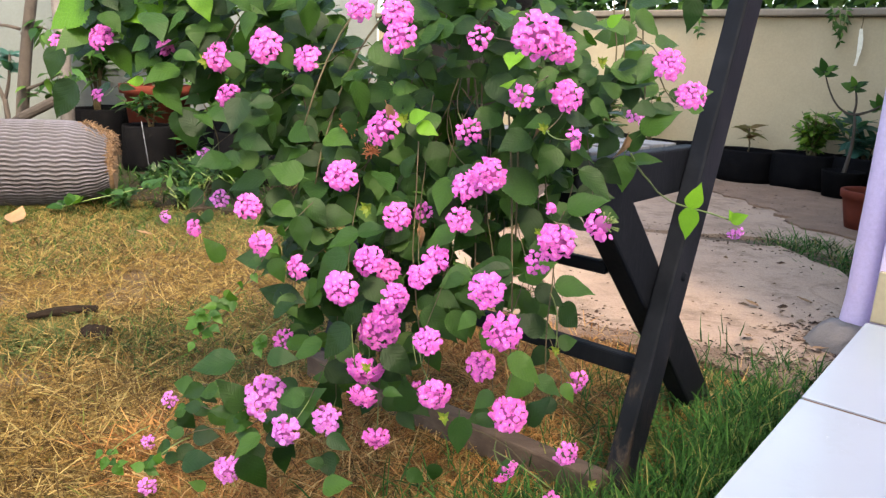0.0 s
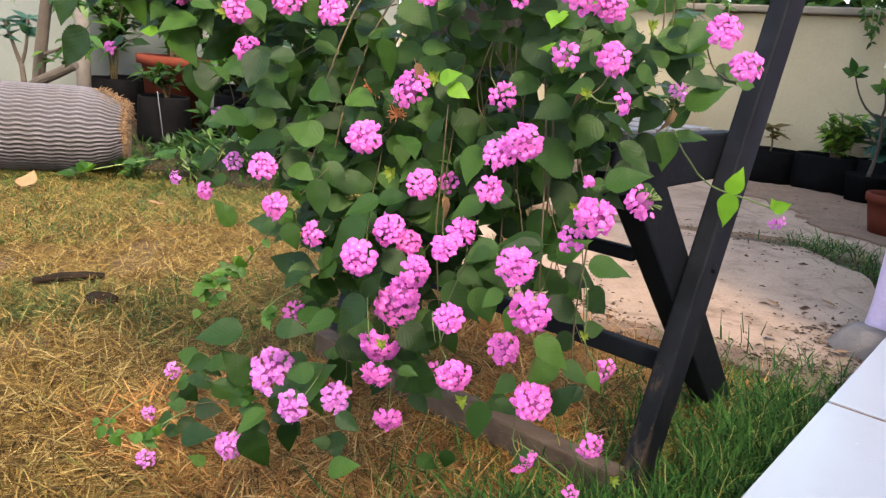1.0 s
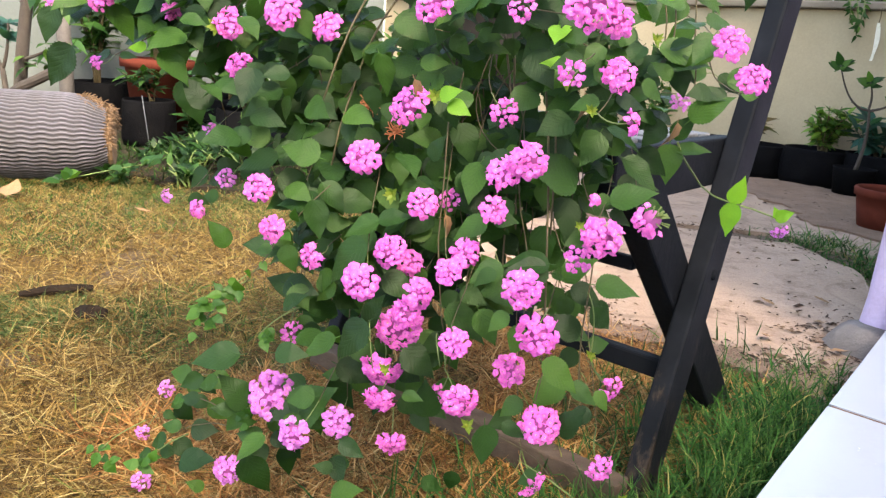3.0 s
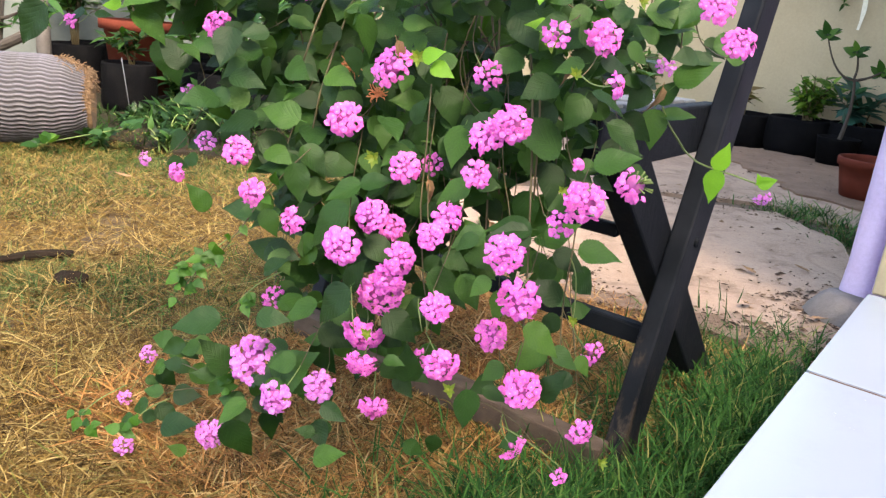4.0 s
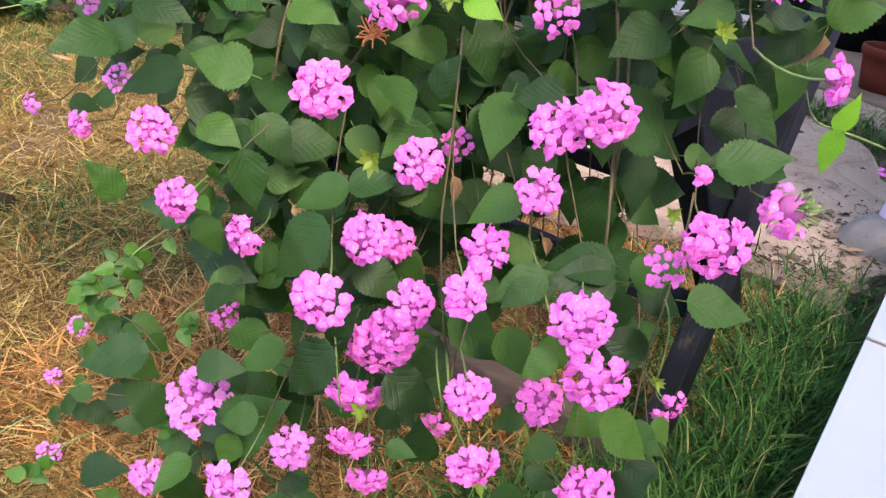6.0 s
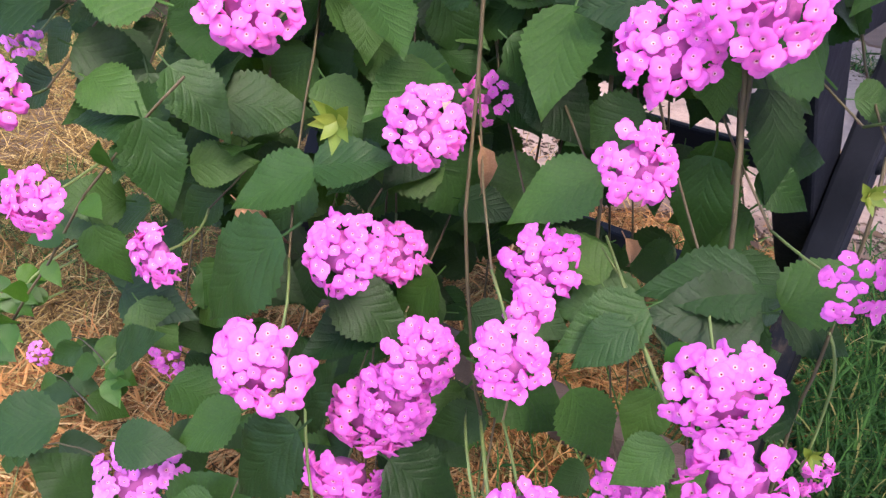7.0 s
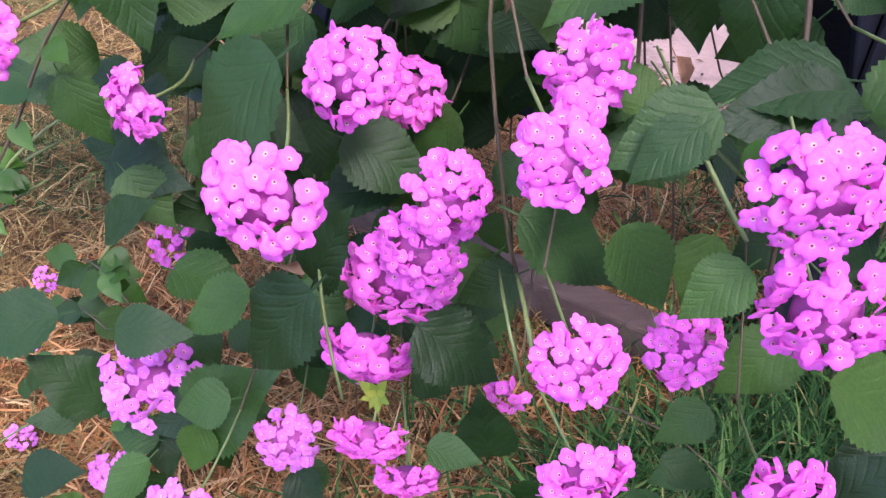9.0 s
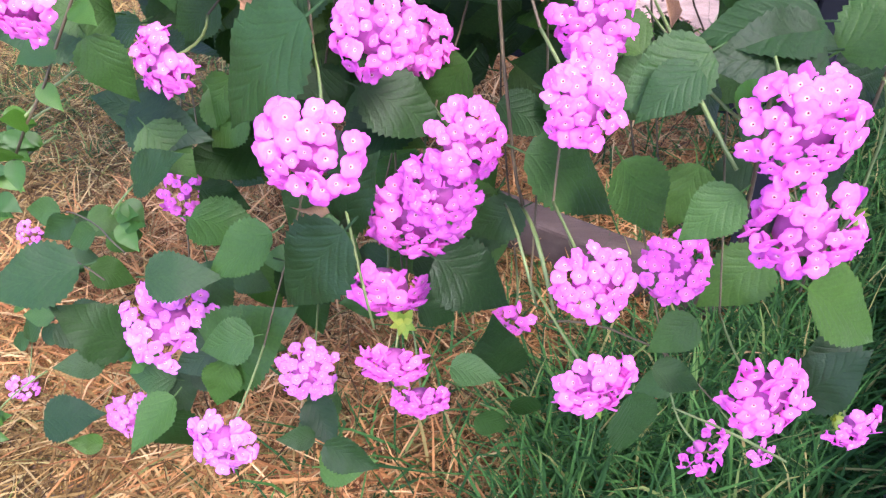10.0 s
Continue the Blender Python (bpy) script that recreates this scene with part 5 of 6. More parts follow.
joined("foliage", [(LEAVES[q[1]], TO_ROOT @ q[0]) for q in near_leaves[300:] + inner_leaves], LEAF_STUFF, lantana)
for name, runs, material in (("stem", stem_runs, STEM), ("stalk", stalk_runs, STALK)):
    for run, rad in runs:
        bm = bmesh.new()
        sway = 0.0045 if len(run) > 7 else 0.0012
        pts = [Vector(p) for p in run]
        pts = [p + noise.noise_vector(p * 22) * sway * math.sin(math.pi * i / (len(pts) - 1)) for i, p in enumerate(pts)]
        tube(bm, [TO_ROOT @ p for p in pts], rad, 5)
        part(name, bm, material, lantana, smooth=True)

# ------------------------------------------------------------------ things by the walls
def ribbed_pot():
    """A big round pot that lies on its side, its coir-lined mouth turned away."""
    at = Vector((-2.12, 3.37, 0.205))
    ob = thing("ribbed_pot", "big grey wavy-ribbed pot lying on its side", "plant pot", at)
    axis = Vector((0.92, 0.38, 0.0)).normalized()
    m = Matrix((Vector((0, 0, 1)).cross(axis), Vector((0, 0, 1)), axis)).transposed().to_4x4()
    bm = bmesh.new()
    sides, steps = 464, 60
    rings = []
    for i in range(steps + 1):
        t = i / steps
        zz = -0.75 + 1.04 * t
        rad = 0.205 * math.sqrt(max(0.0, 1 - 0.60 * max(0, (t - 0.79) / 0.21) ** 2.0))
        ring = []
        for k in range(sides):
            a = math.tau * k / sides
            rib = math.sin(a * 58 + 1.2 * math.sin(zz * 75))
            rr = rad + 0.0038 * rib
            ring.append(bm.verts.new(m @ Vector((rr * math.cos(a), rr * math.sin(a), zz))))
        rings.append(ring)
    for p, q in zip(rings, rings[1:]):
        for k in range(sides):
            bm.faces.new((p[k], p[(k + 1) % sides], q[(k + 1) % sides], q[k]))
    bm.faces.new(rings[0][::-1])
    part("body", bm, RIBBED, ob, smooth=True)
    bm = bmesh.new()
    lathe(bm, [(0.134, 0.275), (0.144, 0.291), (0.135, 0.303), (0.10, 0.30), (0.0, 0.28)], 60, m, lambda a, z: 1 + 0.09 * noise.noise((math.cos(a) * 5, math.sin(a) * 5, z * 40)))
    rr = random.Random(3)
    for k in range(700):
        a, z0 = (rr.uniform(0.2, 3.4), 0.304 - 0.022 * rr.random()) if k % 3 else (rr.gauss(1.5, 0.3), 0.30 - 0.13 * rr.random())
        r0 = 0.205 * math.sqrt(max(0.0, 1 - 0.60 * max(0, ((z0 + 0.75) / 1.04 - 0.79) / 0.21) ** 2.0)) + 0.006
        p = Vector((r0 * math.cos(a), r0 * math.sin(a), z0))
        q = p + Vector((rr.uniform(-.02, .02), rr.uniform(-.02, .02), rr.uniform(-.03, .03)))
        tube(bm, [m @ p, m @ (p.lerp(q, 0.5) + Vector((0, 0.005, 0))), m @ q], 0.0022, 3)
    part("lining", bm, COIR, ob, "frayed brown coir lining")


def ribbed_material():
    m, n, l, b = mat("ribbed pot")
    v = coords(n, l)
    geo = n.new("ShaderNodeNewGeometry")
    # rib shading put into the colour: dark in the hollows, pale on the crests
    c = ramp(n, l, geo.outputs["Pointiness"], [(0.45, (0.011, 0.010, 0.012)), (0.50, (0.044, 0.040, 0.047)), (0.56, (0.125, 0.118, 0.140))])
    stain = noise_tex(n, l, v, 5)
    c = mix(n, l, c, ramp(n, l, stain, [(0.3, (0.75, 0.72, 0.66)), (0.7, (1.05, 1.05, 1.08))]), 1.0, "MULTIPLY")
    l.new(c, b.inputs["Base Color"])
    b.inputs["Roughness"].default_value = 0.75
    return m


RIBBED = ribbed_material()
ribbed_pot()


def shrub(at, parent, seed, tall, spread, leaf, count, material, stem_mat=STEM, width=0.5, stems=7, up=0.2):
    """Stems and a loose crown of leaves, as two parts of a potted plant."""
    rr = random.Random(seed)
    pieces = []
    shape = leaf_arrays(1.0, width, 6, 0.15, 0.25, 0.05, 0.0)
    for k in range(stems):
        a = rr.uniform(0, math.tau)
        e = Vector((math.cos(a) * spread * rr.uniform(0.2, 1), math.sin(a) * spread * rr.uniform(0.2, 1), tall * rr.uniform(0.55, 1.0)))
        run = bez((rr.uniform(-.03, .03), rr.uniform(-.03, .03), 0), (e.x * 0.3, e.y * 0.3, e.z * 0.7), e, 8)
        bm = bmesh.new()
        tube(bm, [Vector(at) + Vector(q) for q in run], [0.006 * (1 - 0.07 * i) for i in range(9)], 5)
        part("stem", bm, stem_mat, parent, smooth=True)
        for j in range(count // stems):
            t = rr.uniform(0.35, 1.0)
            p = run[int(t * 8)]
            o = Vector((rr.uniform(-1, 1), rr.uniform(-1, 1), rr.uniform(-0.5, 0.6) + up))
            pieces.append((shape, place(p, o, Vector((0, -0.3, 1)), leaf * rr.uniform(0.7, 1.25))))
    joined("foliage", [(s, Matrix.Translation(Vector(at)) @ m) for s, m in pieces], material, parent)


def whorled(at, parent, seed, tall, leaf, count, material):
    """One stem with a whorl of broad leaves at its top."""
    rr = random.Random(seed)
    bm = bmesh.new()
    tube(bm, [Vector(at) + Vector((0.01 * math.sin(i), 0, tall * i / 5)) for i in range(6)], 0.007, 6)
    part("stem", bm, STEM, parent, smooth=True)
    shape = leaf_arrays(1.0, 0.46, 7, 0.15, 0.35, 0.05, 0.0)
    top = Vector(at) + Vector((0, 0, tall))
    joined("foliage", [(shape, place(top - Vector((0, 0, 0.04 * (k % 3))), (math.cos(k * 2.4), math.sin(k * 2.4), rr.uniform(0.0, 0.9)), (0, -0.4, 1), leaf * rr.uniform(0.75, 1.1))) for k in range(count)], material, parent)


def grow_bag(name, label, at, wide, tall, seed):
    ob = thing(name, label, "grow bag", at, "grow bags along the wall")
    bm = bmesh.new()
    prof = [(0.0, 0.0), (wide * 0.46, 0.0), (wide * 0.51, tall * 0.2), (wide * 0.5, tall * 0.6), (wide * 0.485, tall * 0.95), (wide * 0.47, tall), (wide * 0.45, tall - 0.01), (wide * 0.44, tall - 0.05)]
    lathe(bm, prof, 44, None, lambda a, z: 1 + 0.05 * noise.noise((math.cos(a) * 2 + seed, math.sin(a) * 2, z * 7)) + 0.02 * noise.noise((math.cos(a) * 7, math.sin(a) * 7 + seed, z * 20)))
    part("bag", bm, BAG, ob, smooth=True)
    bm = bmesh.new()
    lathe(bm, [(wide * 0.445, tall - 0.05), (wide * 0.2, tall - 0.03), (0.0, tall - 0.025)], 24)
    part("soil", bm, SOIL, ob, "dark soil", smooth=True)
    return ob


for i, (r, w, h) in enumerate(((-3.34, 0.40, 0.25), (-2.93, 0.40, 0.26), (-2.53, 0.40, 0.24), (-2.13, 0.41, 0.25), (-1.72, 0.42, 0.245), (-1.30, 0.42, 0.265), (-0.89, 0.42, 0.275), (-0.475, 0.41, 0.275))):
    b = grow_bag("grow_bag", "black plastic grow bag of soil at the foot of the wall", G(r, 5.845 - 0.015 * (i % 2), 0.0), w + 0.03, h, i)
    if i == 4:
        whorled(Vector((0, 0, h - 0.04)), b, 5, 0.20, 0.13, 15, RED_LEAF)
    elif i == 5:
        shrub(R2 * 0.04 + Vector((0, 0, h - 0.05)), b, 6, 0.36, 0.20, 0.085, 300, BUSH_LEAF, width=0.5, stems=20)
    elif i == 6:
        shrub(R2 * -0.03 + Vector((0, 0, h - 0.05)), b, 7, 0.30, 0.19, 0.145, 80, BLUE_LEAF, width=0.5, stems=8)
    elif i > 6 or i < 3:
        shrub(Vector((0, 0, h - 0.05)), b, 8 + i, 0.48, 0.19, 0.095, 110, PLANT_LEAF, width=0.4, stems=9)


def rosette_tree():
    """A bare crooked stem with rosettes of rounded leaves at its tips."""
    at = G(-0.97, 5.50, 0.0)
    ob = thing("desert_rose", "crooked bare-stemmed plant with rosettes of rounded leaves", "potted plant", at)
    ob.scale = (0.82, 0.82, 0.82)
    bm = bmesh.new()
    lathe(bm, [(0.0, 0.0), (0.13, 0.0), (0.16, 0.22), (0.165, 0.24), (0.15, 0.24), (0.14, 0.2), (0.0, 0.2)], 30)
    part("body", bm, BAG, ob, smooth=True)
    bm = bmesh.new()
    tips = []
    for run, rad in ((bez((0, 0, 0.2), (0.06, 0, 0.5), (0.0, 0, 0.72), 10), 0.018), (bez((0.0, 0, 0.70), (-0.16, 0.03, 0.70), (-0.27, 0.03, 1.03), 10), 0.010),
                     (bez((0.0, 0, 0.72), (0.02, 0, 0.80), (-0.03, 0, 0.92), 8), 0.010), (bez((0.02, 0, 0.70), (0.12, 0, 0.72), (0.20, 0, 0.78), 10), 0.012)):
        tube(bm, run, [rad * (1 - 0.05 * i) for i in range(len(run))], 8)
        tips.append(run[-1])
    part("stem", bm, BARK, ob, smooth=True)
    rr = random.Random(9)
    pieces = []
    shape = leaf_arrays(1.0, 0.56, 8, 0.08, 0.15, 0, 0.0, roundness=0.55)
    for t in tips[1:]:
        for k in range(10):
            a = k * 2.4
            pieces.append((shape, place(t - Vector((0, 0, 0.03 * (k % 2))), R2 * math.cos(a) - D2 * (0.45 * math.sin(a)) + Vector((0, 0, 0.35 + 0.5 * math.sin(a))), -D2 * 0.8 + Vector((0, 0, 0.6)), rr.uniform(0.085, 0.12))))
    joined("foliage", pieces, PLANT_LEAF, ob)


rosette_tree()
pot("flower_pot", "round terracotta pot with a thick rim on the path", G(-0.577, 4.40), 0.178, 0.13, 0.222, TERRACOTTA, lip=0.045)


def planter_box():
    at = Vector((-2.355, 5.10, 0.0))
    ob = thing("planter", "large terracotta planter with a flat rim and leafy plants", "planter", at)
    ob.scale = (0.95, 0.95, 0.95)
    bm = bmesh.new()
    lathe(bm, [(0.0, 0.05), (0.19, 0.05), (0.235, 0.49), (0.27, 0.495), (0.27, 0.56), (0.255, 0.56), (0.235, 0.54), (0.225, 0.49)], 40)
    part("body", bm, TERRACOTTA, ob, smooth=True)
    bm = bmesh.new()
    box(bm, (-0.2, -0.16, 0.0), (0.2, 0.2, 0.05), None, 0.01)
    part("base", bm, BAG, ob, "black base block")
    bm = bmesh.new()
    lathe(bm, [(0.23, 0.51), (0.1, 0.52), (0.0, 0.525)], 24)
    part("soil", bm, SOIL, ob, "dark soil")
    shrub((0, 0, 0.51), ob, 31, 0.75, 0.5, 0.14, 380, PLANT_LEAF, width=0.45, stems=20, up=0.0)


planter_box()
b = grow_bag("grow_bag", "black plastic grow bag standing beside the terracotta planter", Vector((-2.18, 4.56, 0)), 0.33, 0.30, 21)
shrub((0, 0, 0.27), b, 41, 0.24, 0.20, 0.09, 80, WEED_LEAF, width=0.4, stems=4)
b = grow_bag("grow_bag", "black plastic grow bag with dark leafy plant", Vector((-1.70, 4.75, 0)), 0.415, 0.34, 22)
shrub((0, 0, 0.31), b, 42, 0.66, 0.35, 0.15, 160, PLANT_LEAF, width=0.42, stems=12)
for i, (x, y, tall) in enumerate(((-1.118, 4.853, 0.74), (-0.554, 5.11, 0.63), (-1.424, 4.266, 0.43), (-0.149, 5.369, 0.62), (-1.877, 5.294, 0.75), (-2.979, 5.417, 0.86), (-2.648, 5.743, 1.03), (-2.148, 5.803, 1.02), (-1.572, 5.692, 0.91), (-3.191, 5.969, 1.13))):
    b = grow_bag("grow_bag", "black plastic grow bag with dark leafy plant", Vector((x, y, 0)), 0.39, 0.32, 23 + i)
    shrub((0, 0, 0.29), b, 43 + i, tall, 0.37, 0.14, 210, PLANT_LEAF, width=0.42, stems=13)


def sapling():
    at = Vector((-2.80, 4.20, 0.0))
    ob = thing("sapling", "young tree with a bare grey-brown trunk and drooping leaves", "tree", at)
    bm = bmesh.new()
    tube(bm, bez((-0.01, 0, -0.02), (-0.01, 0, 0.5), (0.30, 0.0, 1.7), 12), [0.041 - 0.0012 * i for i in range(13)], 12)
    part("trunk", bm, BARK, ob, smooth=True)
    for a, b, c in (((0.03, 0, 0.50), (0.14, -0.02, 0.52), (0.29, -0.02, 0.61)), ((0.05, 0, 0.85), (-0.12, 0, 0.90), (-0.26, 0, 0.80)), ((0.06, 0, 0.82), (0.16, 0, 0.90), (0.24, 0, 0.84)), ((0.03, 0, 0.46), (0.08, 0, 0.46), (0.13, 0, 0.49))):
        bm = bmesh.new()
        tube(bm, bez(a, b, c, 7), [0.012 - 0.0012 * i for i in range(8)], 6)
        part("branch", bm, BARK, ob, smooth=True)
    rr = random.Random(12)
    shape = leaf_arrays(1.0, 0.4, 6, 0.1, 0.3, 0, 0.0)
    pieces = []
    for c in ((0.29, -0.02, 0.61), (0.22, -0.02, 0.58), (0.32, -0.02, 0.60), (-0.26, 0, 0.80), (-0.18, 0, 0.86), (0.24, 0, 0.84), (0.13, 0, 0.49), (0.18, 0, 0.87)):
        for k in range(7):
            pieces.append((shape, place(Vector(c) + Vector((rr.uniform(-.06, .06), rr.uniform(-.06, .06), rr.uniform(-.04, .04))), (rr.uniform(-1, 1), rr.uniform(-1, 1), rr.uniform(-0.9, 0.2)), (0, -0.4, 1), rr.uniform(0.07, 0.13))))
    joined("foliage", pieces, PLANT_LEAF, ob)
    bm = bmesh.new()
    tube(bm, [(0.0, -0.10, 0.30), (0.24, -0.32, 0.375), (0.36, -0.34, 0.43), (0.47, -0.35, 0.485)], [0.022, 0.028, 0.028, 0.026], 10)
    part("cut_branch", bm, BARK, ob, "sawn brown branch")



sapling()


def crooked_plant():
    """A bare forked stem with tufts of long dark leaves at its tips."""
    ob = thing("crooked_plant", "bare forked plant with tufts of dark leaves", "plant", Vector((-3.0, 4.38, 0)))
    tips = []
    for run, rad in ((bez((0, 0, -0.02), (0.02, 0, 0.2), (-0.01, 0, 0.44), 8), 0.024), (bez((-0.01, 0, 0.42), (-0.05, 0, 0.52), (-0.10, 0, 0.68), 8), 0.014), (bez((-0.01, 0, 0.42), (0.04, 0, 0.52), (0.05, 0, 0.70), 8), 0.012)):
        bm = bmesh.new()
        tube(bm, run, [rad * (1 - 0.05 * i) for i in range(len(run))], 8)
        part("stem", bm, BARK, ob, smooth=True)
        tips.append(run[-1])
    rr = random.Random(19)
    shape = leaf_arrays(1.0, 0.36, 7, 0.12, 0.3, 0, 0.0)
    pieces = []
    for t in tips[1:]:
        for k in range(14):
            a = k * 2.4
            pieces.append((shape, place(t - Vector((0, 0, 0.05 * (k % 3))), (math.cos(a), 0.6 * math.sin(a), rr.uniform(-0.3, 0.8)), (0, -0.6, 1), rr.uniform(0.09, 0.15))))
    joined("foliage", pieces, BLUE_LEAF, ob)


crooked_plant()


def stake():
    bm = bmesh.new()
    tube(bm, [(0.03, 0.0, -0.02), (0.012, -0.005, 0.15), (-0.012, -0.004, 0.34)], [0.0032, 0.0032, 0.0028], 7)
    ob = finish("stake", bm, GREY_WOOD, smooth=True)
    ob.location = (-2.115, 4.37, 0)
    tagged(ob, "thin pale stake leaning against a black grow bag", "stake")


stake()


def garden_post():
    bm = bmesh.new()
    tube(bm, [(0, 0, -0.05), (0.005, 0, 0.5), (-0.005, 0, 1.1), (0.0, 0, 1.75)], [0.050, 0.047, 0.046, 0.044], 14)
    ob = finish("post", bm, MORTAR, smooth=True)
    ob.location = (-2.98, 5.0, 0)
    tagged(ob, "round grey post standing behind the plants", "post")


garden_post()


def on_lawn():
    bm = bmesh.new()
    tube(bm, [(-0.082, -0.045, 0.014), (-0.02, -0.010, 0.022), (0.035, 0.02, 0.022), (0.078, 0.043, 0.02)], [0.009, 0.014, 0.014, 0.010], 8)
    ob = finish("stick", bm, CHAR)
    ob.location = (-1.148, 1.853, 0)
    tagged(ob, "short charred stick lying on the dry lawn", "stick")
    bm = bmesh.new()
    bmesh.ops.create_icosphere(bm, subdivisions=3, radius=0.04)
    for v in bm.verts:
        n = v.co.normalized()
        cut = min(1.0, 0.72 / max(0.01, n.dot(Vector((0.5, -0.6, 0.6)).normalized())), 0.62 / max(0.01, n.dot(Vector((-0.6, -0.4, 0.7)).normalized())), 0.7 / max(0.01, n.dot(Vector((0.1, 0.5, 0.85)).normalized())))
        v.co = Vector((v.co.x * 1.2, v.co.y * 0.7, v.co.z * 0.75)) * cut * (1 + 0.16 * noise.noise(v.co * 45) + 0.08 * noise.noise(v.co * 160)) + Vector((0, 0, 0.012))
    ob = finish("stone", bm, CHAR)
    ob.location = (-0.99, 1.735, 0)
    tagged(ob, "small dark stone half sunk in the grass", "stone")
    for i, (p, s, a) in enumerate((((-1.97, 2.84), 0.15, 0.3), ((-1.33, 2.8), 0.07, 2.0), ((0.98, 2.35), 0.05, 1.0), ((1.19, 2.43), 0.055, 1.3), ((0.86, 2.05), 0.06, 2.4), ((1.0, 1.98), 0.05, 4.0))):
        arr = leaf_arrays(1.0, 0.55, 8, 0.35, -0.25, 0.3, 0.0)
        ob = new("dead_leaf", mesh_from("dead_leaf", *arr, DEAD_LEAF))
        ob.matrix_world = Matrix.Translation((p[0], p[1], 0.022)) @ pose(0, 0, 0, 4, 6, math.degrees(a)) @ Matrix.Diagonal((s, s, s, 1))
        tagged(ob, "curled brown dead leaf lying on the ground", "dead leaf", "fallen leaves")


on_lawn()


# creeping shoot on the lawn beside the ribbed pot
def creeper():
    at = Vector((-1.80, 3.20, 0.03))
    ob = thing("creeper", "pale green creeping shoot across the dry lawn", "creeper", at)
    bm = bmesh.new()
    run = bez((-0.14, -0.03, 0.004), (0.02, 0.04, 0.05), (0.20, 0.18, 0.085), 10)
    tube(bm, run, 0.003, 5)
    part("stem", bm, STALK, ob, smooth=True)
    rr = random.Random(7)
    shape = leaf_arrays(1.0, 0.62, 7, 0.12, 0.2, 0, 0.03)
    pieces = []
    for p in (run[0], run[0], run[1], run[2], run[7], run[8], run[9], run[9], run[10], run[10]):
        for s in (-1, 1):
            pieces.append((shape, place(p, (rr.uniform(-0.8, 0.9), s * 0.5, rr.uniform(0.0, 0.7)), (0, -0.7, 0.7), rr.uniform(0.05, 0.10))))
    joined("foliage", pieces, PLANT_LEAF, ob)


creeper()


def far_hedge():
    """Dark leafy growth behind the garden wall."""
    rr = random.Random(17)
    shape = leaf_arrays(1.0, 0.5, 5, 0.12, 0.25, 0, 0.0)
    pieces = []
    for k in range(6000):
        r = rr.uniform(-6, 3.5)
        tall = 2.05 + 0.45 * noise.noise((r * 0.8, 0, 4))
        p = G(r, rr.uniform(6.46, 7.4), 1.15 + (tall - 1.15) * rr.random() ** (0.8 if k < 4600 else 2.0))
        pieces.append((shape, place(p, (rr.uniform(-1, 1), rr.uniform(-1, 0.3), rr.uniform(-0.8, 0.4)), (0, -0.5, 1), rr.uniform(0.12, 0.24))))
    ob = joined("hedge", pieces, PLANT_LEAF)
    tagged(ob, "dark leafy growth behind the garden wall", "hedge", kind="stuff")



far_hedge()


def weeds():
    """Low dark plants in the bed behind the lawn."""
    for i, (x, y, tall, leaf) in enumerate(((-2.0, 4.55, 0.10, 0.06), (-1.62, 4.25, 0.20, 0.10), (-1.25, 3.95, 0.24, 0.11), (-1.78, 3.62, 0.10, 0.07), (-1.5, 3.72, 0.12, 0.08), (-0.95, 4.2, 0.3, 0.13), (-2.1, 3.95, 0.07, 0.05), (-1.85, 4.75, 0.30, 0.13), (-1.4, 4.5, 0.34, 0.14), (-1.0, 4.6, 0.36, 0.15), (-0.6, 4.7, 0.36, 0.15), (-1.75, 4.25, 0.16, 0.09), (-1.62, 4.0, 0.14, 0.08), (-1.42, 4.1, 0.20, 0.10), (-1.95, 4.3, 0.10, 0.07), (-1.70, 4.55, 0.26, 0.12))):
        ob = thing("weed", "low leafy weed growing in the shaded bed", "weed", Vector((x * 0.99, y * 0.935, 0)), "weeds in the bed")
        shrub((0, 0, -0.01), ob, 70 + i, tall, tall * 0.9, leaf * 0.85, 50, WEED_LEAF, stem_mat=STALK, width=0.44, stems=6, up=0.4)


weeds()


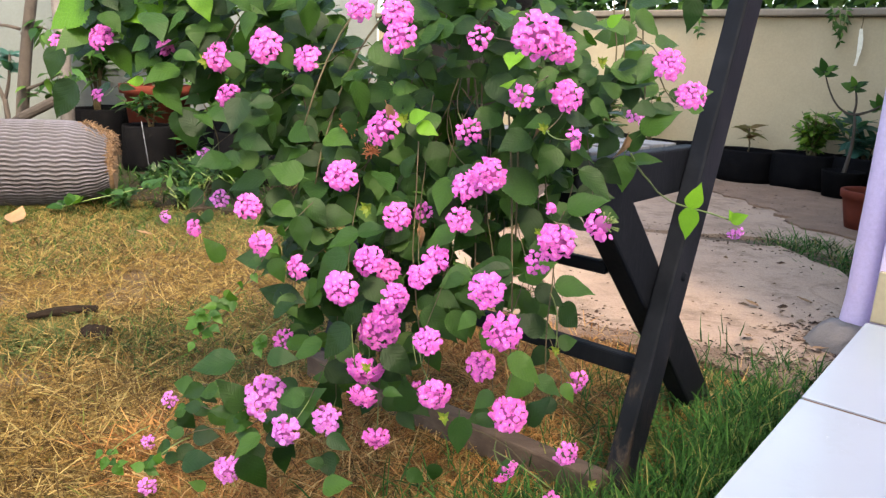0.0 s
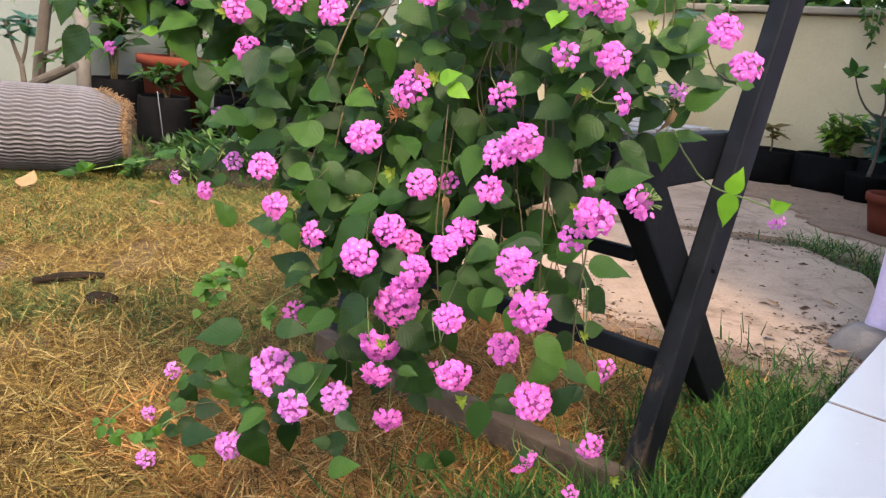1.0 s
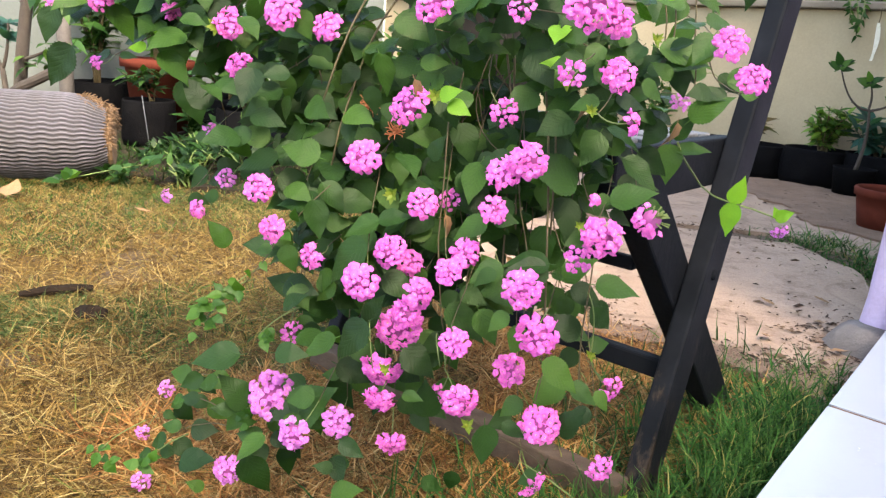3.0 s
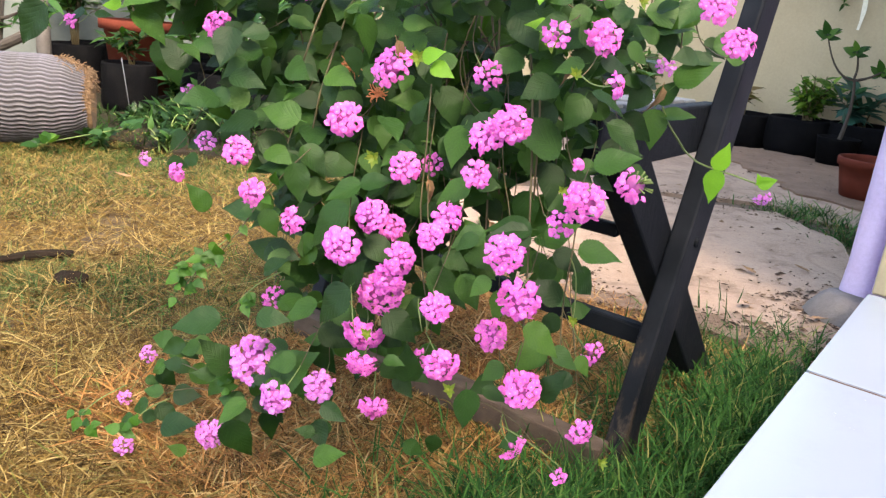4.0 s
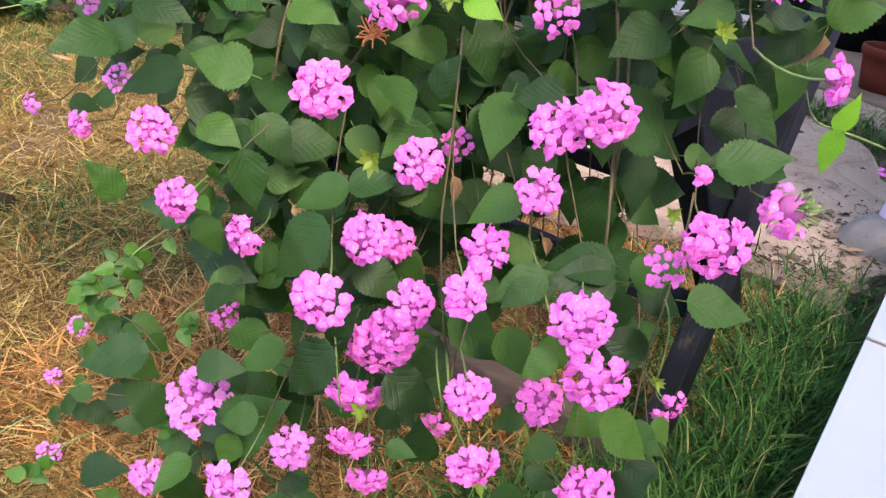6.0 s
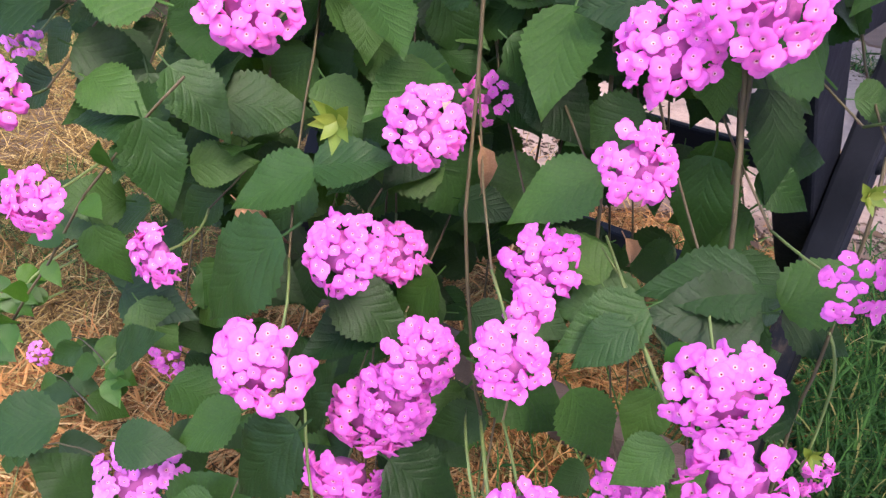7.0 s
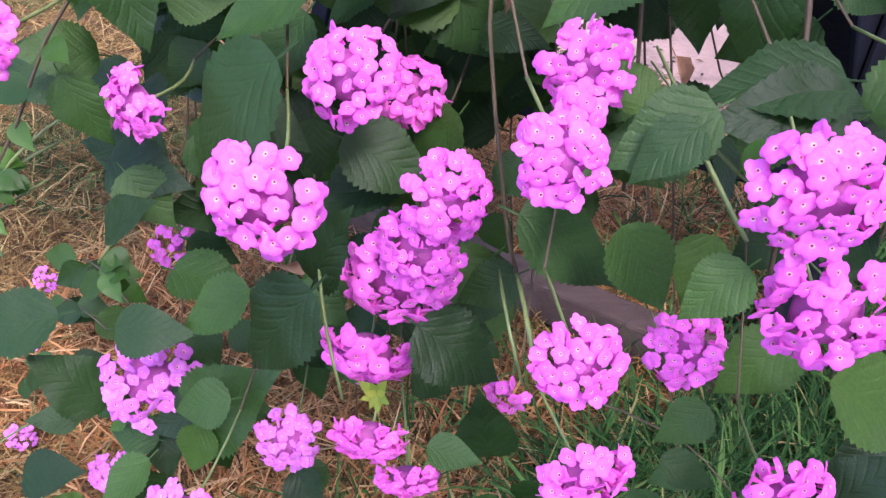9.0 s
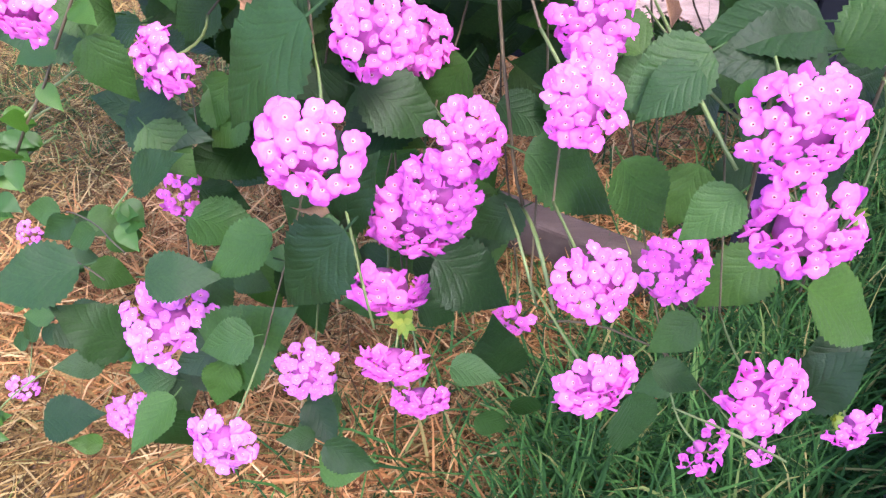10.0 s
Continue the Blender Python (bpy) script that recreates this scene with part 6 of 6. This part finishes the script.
def hangings():
    """A pale tag and thin trailing shoots that hang from the coping."""
    at = G(-1.113, 5.99, 1.243)
    ob = thing("hanging_tag", "narrow pale plastic strip hanging from the wall coping", "tag", at)
    bm = bmesh.new()
    tube(bm, [(0, 0, 0.01), (0.004, 0, -0.05), (0.0, 0, -0.09)], 0.003, 5)
    part("string", bm, STEM, ob, smooth=True)
    bm = bmesh.new()
    rows = []
    for i in range(9):
        t = i / 8
        w = 0.016 * (0.55 + 0.45 * math.sin(math.pi * min(1, t * 1.3)))
        c = R2 * (0.012 * math.sin(t * 3)) + Vector((0, 0, -0.09 - 0.255 * t))
        rows.append([bm.verts.new(c + R2 * s * w - D2 * (0.002 + 0.003 * f)) for f in (0, 1) for s in (-1, 1)])
    for p, q in zip(rows, rows[1:]):
        for a, b in ((0, 1), (1, 3), (3, 2), (2, 0)):
            bm.faces.new((p[a], p[b], q[b], q[a]))
    bm.faces.new([rows[0][k] for k in (0, 1, 3, 2)])
    bm.faces.new([rows[-1][k] for k in (2, 3, 1, 0)])
    bmesh.ops.recalc_face_normals(bm, faces=bm.faces)
    part("strip", bm, PALE, ob)
    rr = random.Random(23)
    shape = leaf_arrays(1.0, 0.4, 5, 0.1, 0.2, 0, 0.0)
    for i, (r, drop) in enumerate(((-1.27, 0.24), (-1.32, 0.14), (-1.22, 0.18), (-2.28, 0.20), (-0.83, 0.22))):
        ob = thing("trailing_shoot", "thin green shoot hanging over the wall coping", "shoot", G(r, 5.99, 1.305), "shoots over the coping")
        run = bez((0, 0.06, 0.0), (0, -0.02, 0.02), (rr.uniform(-.03, .03), -0.02, -drop), 8)
        bm = bmesh.new()
        tube(bm, run, 0.004, 5)
        part("stem", bm, STALK, ob, smooth=True)
        joined("foliage", [(shape, place(run[rr.randrange(3, 9)], (rr.uniform(-1, 1), rr.uniform(-0.6, 0), rr.uniform(-1, 0)), (0, -1, 0.3), rr.uniform(0.04, 0.075))) for k in range(12)], PLANT_LEAF, ob)


hangings()
